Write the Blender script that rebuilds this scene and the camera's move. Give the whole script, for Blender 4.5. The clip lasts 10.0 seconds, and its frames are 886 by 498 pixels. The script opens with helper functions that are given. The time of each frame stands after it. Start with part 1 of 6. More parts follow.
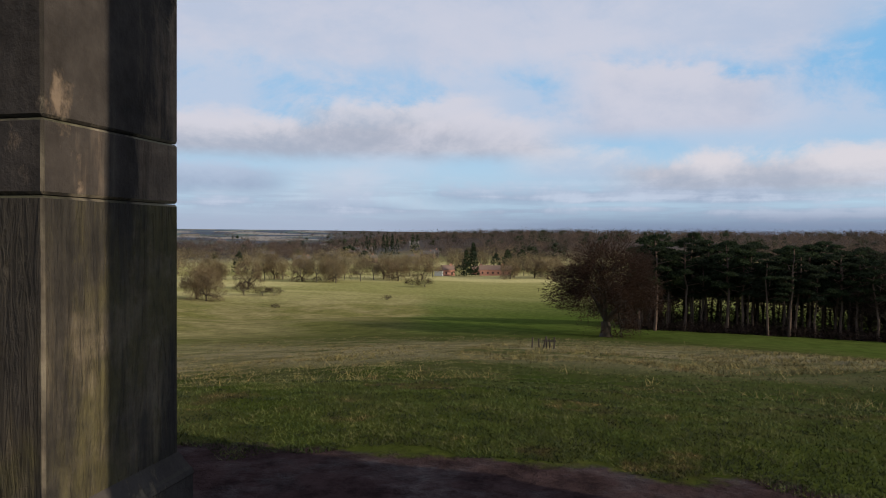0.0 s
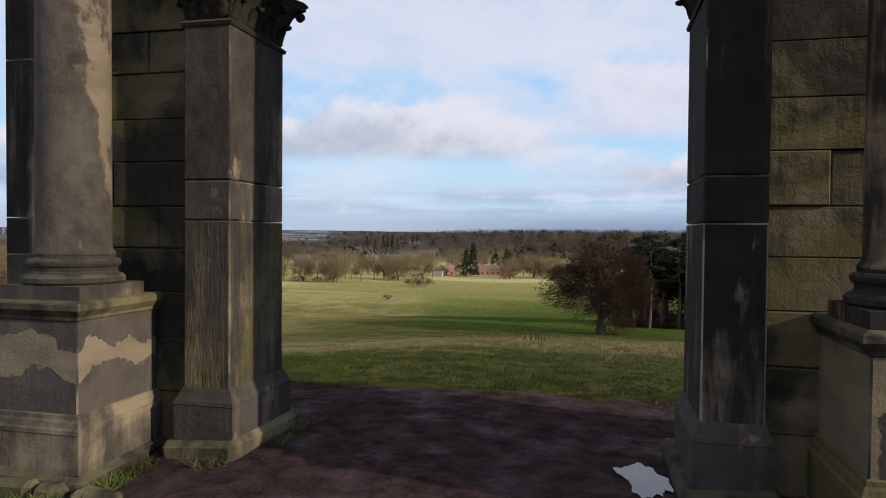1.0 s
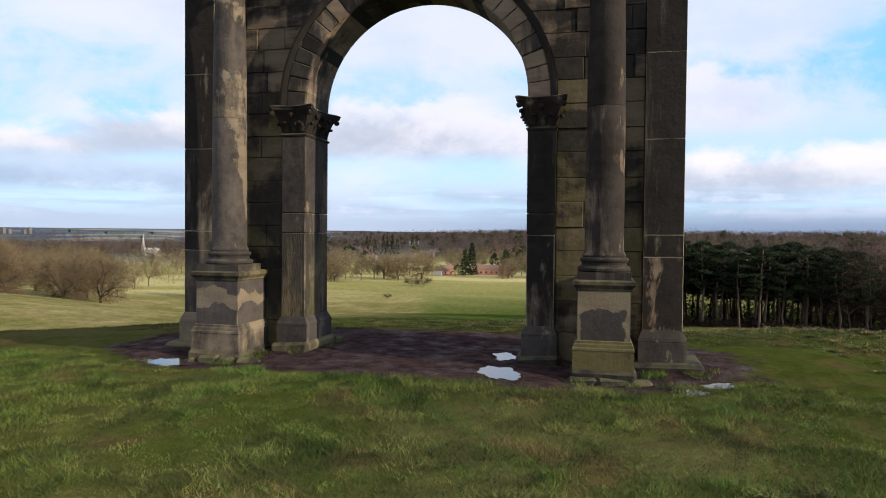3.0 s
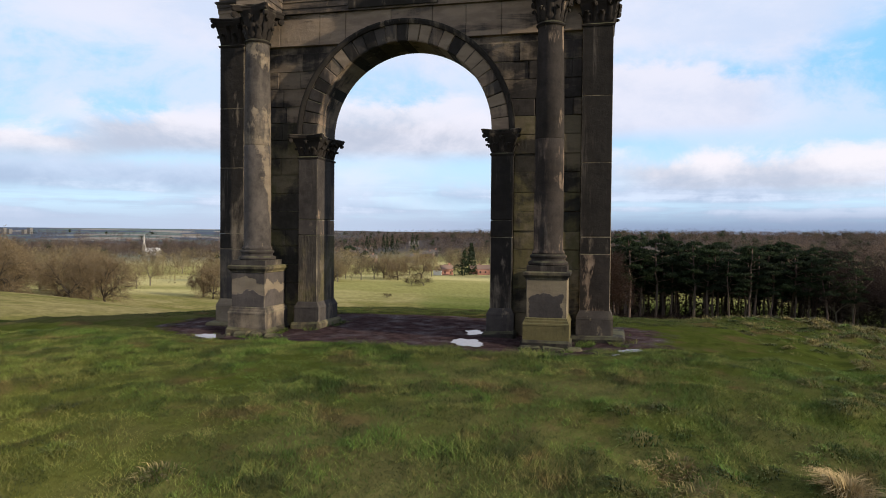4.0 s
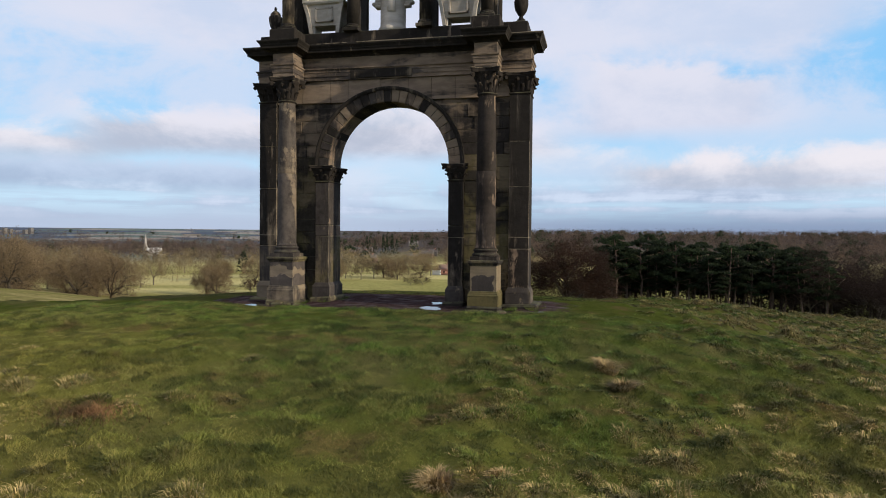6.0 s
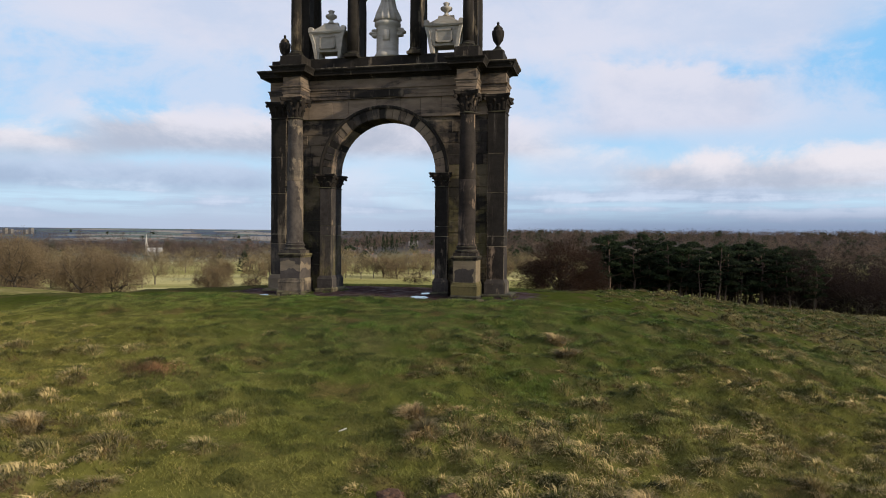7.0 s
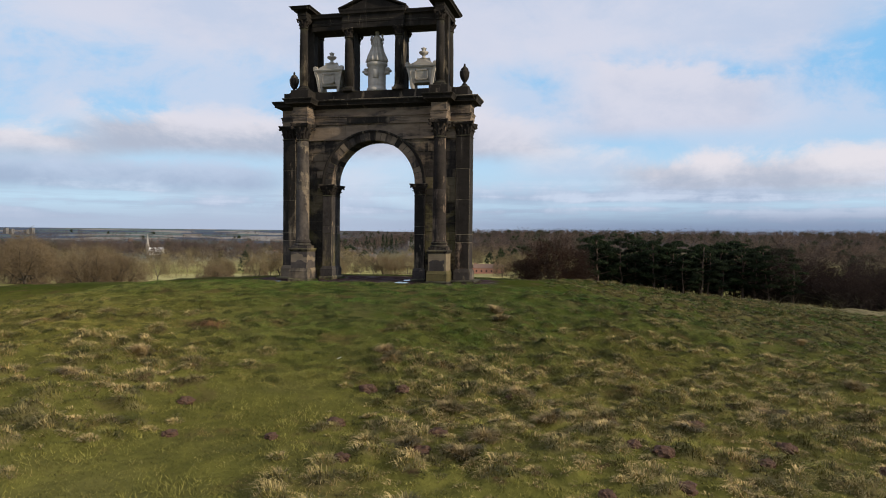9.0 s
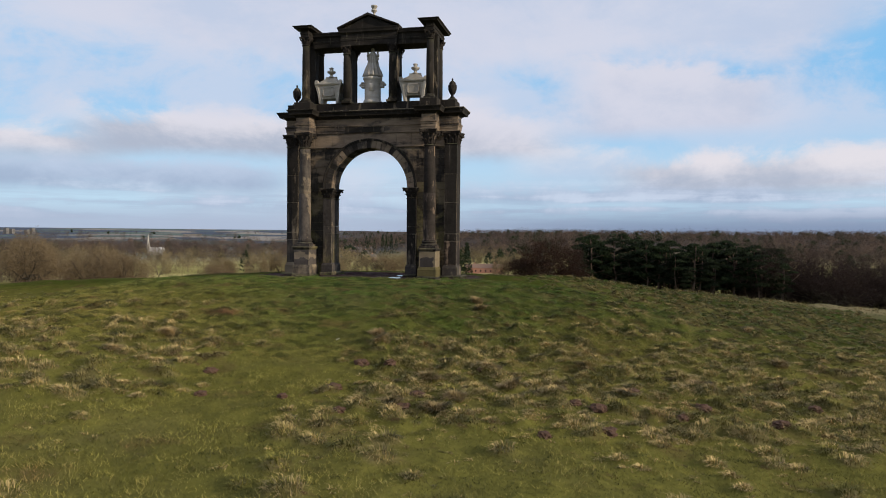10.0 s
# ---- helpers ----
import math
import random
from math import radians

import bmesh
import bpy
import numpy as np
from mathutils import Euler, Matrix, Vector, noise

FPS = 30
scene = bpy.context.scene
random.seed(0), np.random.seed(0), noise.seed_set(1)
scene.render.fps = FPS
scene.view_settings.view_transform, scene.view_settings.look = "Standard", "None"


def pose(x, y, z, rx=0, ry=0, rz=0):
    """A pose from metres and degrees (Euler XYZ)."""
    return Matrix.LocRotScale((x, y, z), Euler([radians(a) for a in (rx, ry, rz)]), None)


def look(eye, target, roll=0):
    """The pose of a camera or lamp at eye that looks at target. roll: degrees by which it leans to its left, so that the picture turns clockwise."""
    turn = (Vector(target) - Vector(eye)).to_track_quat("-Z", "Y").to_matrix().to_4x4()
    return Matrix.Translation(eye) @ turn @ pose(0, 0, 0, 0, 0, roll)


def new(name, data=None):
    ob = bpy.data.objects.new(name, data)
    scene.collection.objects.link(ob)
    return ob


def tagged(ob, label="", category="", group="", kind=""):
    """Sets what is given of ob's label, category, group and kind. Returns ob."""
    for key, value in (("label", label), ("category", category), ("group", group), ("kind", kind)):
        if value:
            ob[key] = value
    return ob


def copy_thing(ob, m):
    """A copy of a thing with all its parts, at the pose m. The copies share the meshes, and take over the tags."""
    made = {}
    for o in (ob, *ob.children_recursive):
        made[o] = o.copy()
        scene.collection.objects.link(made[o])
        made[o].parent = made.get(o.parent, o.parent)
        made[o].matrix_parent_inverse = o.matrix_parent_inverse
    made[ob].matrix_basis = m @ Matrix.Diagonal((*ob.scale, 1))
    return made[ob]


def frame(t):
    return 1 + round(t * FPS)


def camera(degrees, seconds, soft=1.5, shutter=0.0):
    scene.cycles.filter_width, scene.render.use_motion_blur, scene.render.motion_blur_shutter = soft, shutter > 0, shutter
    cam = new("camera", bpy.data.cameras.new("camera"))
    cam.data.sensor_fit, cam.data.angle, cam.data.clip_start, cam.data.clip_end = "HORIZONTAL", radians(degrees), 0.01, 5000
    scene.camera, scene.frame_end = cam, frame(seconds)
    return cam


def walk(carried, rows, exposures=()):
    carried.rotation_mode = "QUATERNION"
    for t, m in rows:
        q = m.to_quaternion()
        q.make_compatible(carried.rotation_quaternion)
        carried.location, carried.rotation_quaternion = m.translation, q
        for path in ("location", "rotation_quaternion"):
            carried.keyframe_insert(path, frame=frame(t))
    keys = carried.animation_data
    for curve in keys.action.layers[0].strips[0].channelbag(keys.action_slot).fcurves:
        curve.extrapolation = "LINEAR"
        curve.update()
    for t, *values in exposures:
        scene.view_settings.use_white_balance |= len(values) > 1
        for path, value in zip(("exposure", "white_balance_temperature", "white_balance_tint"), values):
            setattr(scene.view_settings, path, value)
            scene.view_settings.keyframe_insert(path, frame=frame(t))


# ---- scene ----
# The camera flies backwards through the arch and away from it, its head held still.
cam = camera(66.46, 10.0, 1.0)
YAW, PITCH, ROLL = 13.012, -1.295, -0.501
PATH = [
    (0.0, 0.500, -3.050, 1.893),
    (0.5, 0.800, -4.400, 1.920),
    (1.0, 1.185, -5.790, 1.953),
    (1.5, 1.612, -7.212, 1.978),
    (2.0, 2.083, -8.637, 2.008),
    (2.5, 2.572, -10.051, 2.035),
    (4.0, 4.135, -14.407, 2.112),
    (4.5, 4.680, -15.923, 2.133),
    (5.0, 5.257, -17.446, 2.142),
    (5.5, 5.832, -18.965, 2.164),
    (7.0, 7.543, -23.486, 2.141),
    (7.5, 8.136, -24.940, 2.146),
    (8.0, 8.732, -26.368, 2.142),
    (8.5, 9.304, -27.758, 2.123),
    (9.0, 9.844, -29.125, 2.094),
    (9.5, 10.409, -30.473, 2.048),
    (10.0, 10.971, -31.828, 2.076),
]
walk(cam, [(t, pose(x, y, z, 90 + PITCH, ROLL, YAW)) for t, x, y, z in PATH],
     [(0, -0.2), (1, 0.08), (2.5, 0.36), (4, 0.26), (5.5, 0.12), (7.5, 0.04), (10, -0.06)])

# ---- world, sun ----
SUN_AZ = math.atan2(1.0, -0.215)      # clockwise from +y
SUN_EL = radians(19)
EXPOSURE = 0.0
scene.view_settings.exposure = EXPOSURE


def sky_world():
    w = bpy.data.worlds.new("sky")
    scene.world = w
    w.use_nodes = True
    nt = w.node_tree
    nt.nodes.clear()
    N, lk = nt.nodes.new, nt.links.new

    def math_(op, a, b=None, c=None, clamp=False):
        n = N("ShaderNodeMath")
        n.operation, n.use_clamp = op, clamp
        for i, v in enumerate((a, b, c)):
            if v is None:
                continue
            if isinstance(v, (int, float)):
                n.inputs[i].default_value = v
            else:
                lk(v, n.inputs[i])
        return n.outputs[0]

    def ramp(v, lo, hi):
        n = N("ShaderNodeMapRange")
        n.interpolation_type = "SMOOTHSTEP"
        lk(v, n.inputs[0])
        n.inputs[1].default_value, n.inputs[2].default_value = lo, hi
        return n.outputs[0]

    def mix(f, a, b):
        n = N("ShaderNodeMix")
        n.data_type = "RGBA"
        for i, v in ((0, f), (6, a), (7, b)):
            if isinstance(v, (tuple, float, int)):
                n.inputs[i].default_value = v if isinstance(v, (float, int)) else (*v, 1)
            else:
                lk(v, n.inputs[i])
        return n.outputs[2]

    sky = N("ShaderNodeTexSky")
    sky.sky_type, sky.sun_disc = "NISHITA", False
    sky.sun_elevation, sky.sun_rotation = SUN_EL, SUN_AZ
    sky.air_density, sky.dust_density, sky.ozone_density = 1.0, 0.6, 1.6
    co = N("ShaderNodeTexCoord")
    sep = N("ShaderNodeSeparateXYZ")
    lk(co.outputs["Generated"], sep.inputs[0])
    x, y, z = sep.outputs
    az = math_("MULTIPLY", math_("ARCTAN2", x, y), 57.2958)      # degrees clockwise from +y
    el = math_("MULTIPLY", math_("ARCSINE", z), 57.2958)

    def cloud_noise(sx, sy, scale, detail, rough, seed, warp=0.0):
        c = N("ShaderNodeCombineXYZ")
        lk(math_("MULTIPLY", az, sx), c.inputs[0])
        lk(math_("MULTIPLY", el, sy), c.inputs[1])
        c.inputs[2].default_value = seed
        t = N("ShaderNodeTexNoise")
        t.inputs["Scale"].default_value = scale
        t.inputs["Detail"].default_value = detail
        t.inputs["Roughness"].default_value = rough
        t.inputs["Distortion"].default_value = warp
        lk(c.outputs[0], t.inputs["Vector"])
        return t.outputs["Fac"]

    big = cloud_noise(0.05, 0.11, 1.0, 9, 0.56, 3.3, 0.2)
    puff = cloud_noise(0.13, 0.20, 1.0, 11, 0.64, 8.1, 0.25)
    streak = cloud_noise(0.05, 0.75, 1.0, 7, 0.58, 1.7)
    veil = cloud_noise(0.035, 0.07, 1.0, 6, 0.5, 5.2, 0.3)
    wob = math_("MULTIPLY_ADD", big, 7.0, -3.5)
    lump = math_("ADD", math_("MULTIPLY_ADD", puff, 4.6, -2.3), math_("MULTIPLY_ADD", big, 2.4, -1.2))

    def bank(a0, a1, top0, top1, base, soft, edge=3.0):
        """A cumulus bank between two azimuths: its density, and how high in it."""
        t = math_("DIVIDE", math_("SUBTRACT", az, a0), a1 - a0, clamp=True)
        top = math_("ADD", math_("MULTIPLY_ADD", t, top1 - top0, top0), lump)
        inside = math_("MULTIPLY", ramp(math_("SUBTRACT", top, el), 0.0, soft),
                       ramp(math_("SUBTRACT", el, math_("MULTIPLY_ADD", lump, 0.45, base)), -0.7, 0.9))
        ends = math_("MULTIPLY", ramp(math_("ADD", az, wob), a0 - edge, a0 + edge), ramp(math_("ADD", az, wob), a1 + edge, a1 - edge))
        hgt = math_("DIVIDE", math_("SUBTRACT", el, base), max(top0, top1) - base, clamp=True)
        return math_("MULTIPLY", inside, ends), hgt

    tint = N("ShaderNodeMix")
    tint.data_type, tint.blend_type = "RGBA", "MULTIPLY"
    tint.inputs[0].default_value = 1.0
    lk(sky.outputs[0], tint.inputs[6])
    tint.inputs[7].default_value = (0.62, 0.70, 0.86, 1)
    low_sky = mix(ramp(el, 2.5, 12.0), (4.2, 5.8, 7.2), mix(ramp(az, -20.0, 16.0), (2.8, 4.9, 7.2), (2.0, 4.5, 7.2)))
    col = mix(math_("MULTIPLY", math_("SUBTRACT", 1.0, ramp(el, 16.0, 34.0)), 0.92), tint.outputs[2], low_sky)
    # high veil, thickest to the left, open to the blue on the right
    up = math_("ADD", veil, math_("MULTIPLY", ramp(el, 11.5, 16.5), 0.3))
    up = math_("SUBTRACT", up, math_("MULTIPLY", ramp(az, 12.0, 22.0), 0.2))
    col = mix(math_("MULTIPLY", ramp(math_("ADD", up, math_("MULTIPLY_ADD", puff, 0.3, -0.15)), 0.39, 0.80), 0.82), col, mix(ramp(big, 0.35, 0.65), (4.7, 5.0, 6.1), (5.7, 5.65, 6.4)))
    # cumulus banks, far ones first: where from and to, their tops, base, weight, shaded and sunlit colour
    grey, white = (3.5, 3.85, 4.75), (6.4, 6.05, 6.4)
    dim, pale = (2.7, 3.3, 4.6), (4.2, 4.8, 6.1)
    for a0, a1, t0, t1, base, amount, ca, cb in ((-75, -27, 6.4, 6.2, 3.2, 0.8, dim, pale), (-75, -40, 7.6, 8.2, 5.4, 0.9, grey, white), (-42, -3, 10.0, 9.9, 6.2, 0.93, grey, white), (-24, -8, 11.5, 11.7, 7.2, 0.85, grey, white),
                                                 (-36, -16, 3.1, 3.3, 1.8, 0.8, dim, pale), (-6, 4, 7.8, 7.4, 4.4, 0.6, pale, white), (2, 50, 6.6, 7.3, 3.2, 0.93, grey, white), (-14, 14, 4.3, 4.5, 2.6, 0.7, dim, pale), (-2, 14, 15.0, 12.8, 8.0, 0.9, (4.7, 4.9, 5.9), (5.9, 5.7, 6.3)),
                                                 (50, 125, 9, 12, 5, 0.9, grey, white), (130, 300, 12, 9, 6, 0.9, grey, white), (-170, -80, 10, 12, 6, 0.9, grey, white)):
        d, h = bank(a0, a1, t0, t1, base, 1.3)
        c = mix(ramp(math_("ADD", h, math_("MULTIPLY_ADD", puff, 1.9, -0.95)), -0.05, 0.85), ca, cb)
        col = mix(math_("MULTIPLY", d, amount), col, c)
    # thin torn cloud over the blue
    torn = math_("MULTIPLY", ramp(math_("ADD", math_("MULTIPLY", puff, 0.6), math_("MULTIPLY", big, 0.4)), 0.42, 0.58), ramp(el, 5.5, 9.5))
    col = mix(math_("MULTIPLY", torn, 0.6), col, (5.3, 5.45, 6.4))
    # low streaks
    low = math_("MULTIPLY", ramp(el, 5.6, 2.2), ramp(math_("ADD", math_("MULTIPLY", streak, 0.7), math_("MULTIPLY", puff, 0.3)), 0.43, 0.58))
    col = mix(math_("MULTIPLY", low, 0.92), col, mix(ramp(math_("ADD", math_("MULTIPLY", puff, 0.5), math_("MULTIPLY", streak, 0.5)), 0.44, 0.6), (2.6, 3.3, 4.6), (4.8, 5.4, 6.6)))
    col = mix(math_("MULTIPLY", ramp(el, 2.7, 0.5), 0.9), col, mix(ramp(az, -24.0, 6.0), (3.4, 4.0, 5.2), (1.75, 2.25, 3.4)))
    bg = N("ShaderNodeBackground")
    lk(col, bg.inputs[0])
    bg.inputs[1].default_value = 0.13
    out = N("ShaderNodeOutputWorld")
    lk(bg.outputs[0], out.inputs[0])


sky_world()
sun = new("sun", bpy.data.lights.new("sun", "SUN"))
sun.data.energy, sun.data.angle, sun.data.color = 4.5, radians(0.6), (1.0, 0.88, 0.70)
sun.matrix_world = look((60 * math.sin(SUN_AZ), 60 * math.cos(SUN_AZ), 60 * math.tan(SUN_EL)), (0, 0, 0))


# ---- materials ----
class Nodes:
    """A short hand for node materials."""

    def __init__(self, name):
        self.mat = bpy.data.materials.new(name)
        self.mat.use_nodes = True
        self.nt = self.mat.node_tree
        self.nt.nodes.clear()
        self.out = self.nt.nodes.new("ShaderNodeOutputMaterial")
        self.bsdf = self.nt.nodes.new("ShaderNodeBsdfPrincipled")
        self.link(self.bsdf.outputs[0], self.out.inputs[0])
        self.geo = self.nt.nodes.new("ShaderNodeNewGeometry")
        self.pos = self.geo.outputs["Position"]
        self.obj = self.nt.nodes.new("ShaderNodeObjectInfo")

    def link(self, a, b):
        self.nt.links.new(a, b)

    def put(self, socket, v):
        if isinstance(v, tuple):
            socket.default_value = (*v, 1) if len(v) == 3 and socket.type == "RGBA" else v
        elif isinstance(v, (int, float)):
            socket.default_value = v
        else:
            self.link(v, socket)

    def math(self, op, a, b=0.0, c=0.0, clamp=False):
        n = self.nt.nodes.new("ShaderNodeMath")
        n.operation, n.use_clamp = op, clamp
        for i, v in enumerate((a, b, c)):
            self.put(n.inputs[i], v)
        return n.outputs[0]

    def noise(self, scale, detail=5, rough=0.55, stretch=(1, 1, 1), shift=(0, 0, 0), warp=0.0, vec=None):
        m = self.nt.nodes.new("ShaderNodeMapping")
        m.inputs["Scale"].default_value = stretch
        m.inputs["Location"].default_value = shift
        self.link(vec or self.pos, m.inputs[0])
        t = self.nt.nodes.new("ShaderNodeTexNoise")
        t.inputs["Scale"].default_value, t.inputs["Detail"].default_value = scale, detail
        t.inputs["Roughness"].default_value, t.inputs["Distortion"].default_value = rough, warp
        self.link(m.outputs[0], t.inputs["Vector"])
        return t.outputs["Fac"]

    def ramp(self, v, lo, hi):
        n = self.nt.nodes.new("ShaderNodeMapRange")
        n.interpolation_type = "SMOOTHSTEP"
        self.put(n.inputs[0], v)
        n.inputs[1].default_value, n.inputs[2].default_value = lo, hi
        return n.outputs[0]

    def cell(self, scale):
        """A random value for each cell of an irregular mosaic."""
        t = self.nt.nodes.new("ShaderNodeTexVoronoi")
        t.inputs["Scale"].default_value = scale
        self.link(self.pos, t.inputs["Vector"])
        return self.sep(t.outputs["Color"])[0]

    def mix(self, f, a, b, blend="MIX"):
        n = self.nt.nodes.new("ShaderNodeMix")
        n.data_type, n.blend_type = "RGBA", blend
        self.put(n.inputs[0], f), self.put(n.inputs[6], a), self.put(n.inputs[7], b)
        return n.outputs[2]

    def bump(self, heights, distance=0.02, strength=1.0):
        last = None
        for h, d in heights:
            n = self.nt.nodes.new("ShaderNodeBump")
            n.inputs["Strength"].default_value, n.inputs["Distance"].default_value = strength, d
            self.link(h, n.inputs["Height"])
            if last:
                self.link(last, n.inputs["Normal"])
            last = n.outputs[0]
        self.link(last, self.bsdf.inputs["Normal"])

    def sep(self, v):
        n = self.nt.nodes.new("ShaderNodeSeparateXYZ")
        self.link(v, n.inputs[0])
        return n.outputs

    def thin(self, colour, share):
        """Lets light through thin twigs and leaves."""
        t = self.nt.nodes.new("ShaderNodeBsdfTranslucent")
        self.put(t.inputs[0], colour)
        m = self.nt.nodes.new("ShaderNodeMixShader")
        m.inputs[0].default_value = share
        self.link(self.bsdf.outputs[0], m.inputs[1]), self.link(t.outputs[0], m.inputs[2])
        self.link(m.outputs[0], self.out.inputs[0])

    def done(self, colour, rough=0.9, spec=0.3):
        self.put(self.bsdf.inputs["Base Color"], colour)
        self.put(self.bsdf.inputs["Roughness"], rough)
        self.put(self.bsdf.inputs["Specular IOR Level"], spec)
        return self.mat


def stone(name, soot=0.5, moss=0.3, clean=(0.30, 0.21, 0.148), warm=(0.165, 0.112, 0.082), flake=0.35, run=1.0, crust_a=(0.008, 0.0075, 0.0075), crust_b=(0.03, 0.0255, 0.0225), scored=0.0, bed=0.55, chip=0.6, shape=None, streak=0.35, vary=1.0):
    """Weathered sandstone: warm beds, black sulphate crust that runs down and flakes off, yellow-green algae."""
    k = Nodes(name)
    beds = k.noise(1.6, 8, 0.6, (1, 1, 3.5))
    base = k.mix(k.ramp(beds, 0.35, 0.65), warm, clean)
    base = k.mix(k.math("MULTIPLY", k.obj.outputs["Random"], 0.4 * vary), base, (0.085, 0.066, 0.05))
    grain = k.noise(55, 4, 0.6)
    base = k.mix(0.22, base, k.mix(grain, (0.06, 0.05, 0.03), (0.34, 0.27, 0.17)))
    green = k.ramp(k.math("ADD", k.noise(0.9, 6, 0.6, shift=(7, 3, 1)), k.math("MULTIPLY", k.noise(9, 5, 0.6), 0.25)), 0.86 - moss * 0.5, 1.02 - moss * 0.5)
    base = k.mix(k.math("MULTIPLY", green, 0.8), base, k.mix(k.noise(14, 3), (0.038, 0.034, 0.013), (0.115, 0.098, 0.036)))
    big = k.noise(0.55, 7, 0.62, (1, 1, bed), (2, 9, 4), 0.35)
    runs = k.noise(5.5, 6, 0.6, (1, 1, 0.12), (1, 1, 0))
    amount = k.math("ADD", k.math("MULTIPLY", big, 1.0), k.math("MULTIPLY_ADD", runs, 0.45 * run, -0.22 * run))
    amount = k.math("ADD", amount, k.math("MULTIPLY_ADD", k.obj.outputs["Random"], 0.2 * vary, -0.1 * vary))
    crust = k.ramp(amount, 0.775 - soot * 0.6, 0.915 - soot * 0.6)
    chips = k.ramp(k.noise(1.5, 12, 0.66, (1, 1, chip), (5, 5, 5), 0.15), 0.70 - flake * 0.25, 0.755 - flake * 0.25)
    crust = k.math("MULTIPLY", crust, k.math("SUBTRACT", 1.0, k.math("MULTIPLY", chips, 0.9)))
    if shape:
        crust = k.math("MULTIPLY", shape(k), k.math("SUBTRACT", 1.0, k.math("MULTIPLY", chips, 0.5)))
    colour = k.mix(k.math("MULTIPLY", crust, 0.94), base, k.mix(k.ramp(k.math("ADD", k.math("MULTIPLY", k.noise(1.4, 9, 0.7, (1, 1, 0.6)), 0.7), k.math("MULTIPLY", k.noise(7, 6, 0.65), 0.3)), 0.36, 0.64), crust_a, crust_b))
    pale = k.math("MULTIPLY", k.ramp(k.noise(3.6, 9, 0.68, (1, 1, 0.09), (3, 2, 0)), 0.55, 0.68), k.ramp(k.noise(0.9, 4, 0.6, shift=(8, 8, 8)), 0.42, 0.6))
    colour = k.mix(k.math("MULTIPLY", pale, streak), colour, (0.15, 0.125, 0.098))
    nz = k.sep(k.geo.outputs["Normal"])[2]
    top = k.math("MULTIPLY", k.ramp(nz, 0.45, 0.9), k.ramp(k.noise(4, 5), 0.38, 0.6))
    colour = k.mix(k.math("MULTIPLY", top, 0.6), colour, (0.12, 0.12, 0.06))
    relief = [(grain, 0.004), (k.noise(9, 7, 0.65), 0.010), (k.noise(2.6, 6, 0.6), 0.02), (k.noise(22, 5, 0.6, (1, 1, 0.1)), 0.002), (crust, 0.008)]
    if scored:
        ridges = k.noise(11, 5, 0.6, (1, 1, 0.13), (0, 0, 3), 2.6)
        relief.append((ridges, 0.05 * scored))
        colour = k.mix(k.math("MULTIPLY", k.ramp(ridges, 0.5, 0.36), 0.4 * scored), colour, (0.02, 0.017, 0.015))
    k.bump(relief)
    return k.done(colour, 0.93, 0.2)


def band_shape(k):
    """Crust fallen from a ragged band across the pedestal."""
    z = k.math("ADD", k.sep(k.pos)[2], k.math("MULTIPLY_ADD", k.noise(1.5, 9, 0.6, shift=(0.7, 0, 0)), 0.95, -0.475))
    return k.ramp(k.math("ABSOLUTE", k.math("SUBTRACT", z, 0.94)), 0.105, 0.125)


def patch_shape(k):
    """Crust left only in a ragged patch low on the pedestal."""
    x, y, z = k.sep(k.pos)
    wob = k.math("MULTIPLY_ADD", k.noise(3.2, 9, 0.62, shift=(0.2, 0, 0.6)), 0.36, -0.18)
    d = k.math("MAXIMUM", k.math("SUBTRACT", k.math("ABSOLUTE", k.math("SUBTRACT", x, 3.15)), 0.3), k.math("SUBTRACT", k.math("ABSOLUTE", k.math("SUBTRACT", z, 0.7)), 0.21))
    return k.ramp(k.math("ADD", d, wob), 0.035, 0.01)


STONE_PED = stone("sandstone_pedestal_banded", 0.7, 0.25, (0.23, 0.184, 0.132), (0.16, 0.126, 0.093), flake=0.4, crust_a=(0.04, 0.034, 0.032), crust_b=(0.078, 0.066, 0.06), shape=band_shape)
STONE_PATCH = stone("sandstone_pedestal_patched", 0.7, 0.3, (0.24, 0.19, 0.12), (0.15, 0.118, 0.075), flake=0.4, crust_a=(0.024, 0.021, 0.021), crust_b=(0.05, 0.043, 0.04), shape=patch_shape)
STONE = stone("sandstone_sooty", 0.6, 0.22, crust_a=(0.014, 0.0125, 0.012), crust_b=(0.055, 0.047, 0.042))
STONE_PIER = stone("sandstone_scored", 0.54, 0.7, (0.22, 0.172, 0.115), (0.14, 0.108, 0.072), flake=0.35, scored=1.0, crust_a=(0.022, 0.0195, 0.018), crust_b=(0.056, 0.047, 0.038))
STONE_DARK = stone("sandstone_crust_and_shade", 0.88, 0.1, (0.2, 0.16, 0.12), (0.13, 0.10, 0.075), flake=0.42, crust_a=(0.0045, 0.004, 0.004), crust_b=(0.017, 0.0145, 0.013), chip=0.24, streak=0.6)
STONE_WALL = stone("sandstone_mossy_ashlar", 0.55, 0.62, (0.14, 0.11, 0.068), (0.088, 0.069, 0.043), run=0.5, bed=1.6, vary=0.3, crust_a=(0.01, 0.009, 0.008), crust_b=(0.04, 0.034, 0.028))
STONE_UPPER = stone("sandstone_brown_ashlar", 0.58, 0.22, (0.20, 0.148, 0.105), (0.125, 0.09, 0.065), run=0.5, bed=2.4, vary=0.5, crust_a=(0.01, 0.009, 0.0085), crust_b=(0.042, 0.035, 0.031))
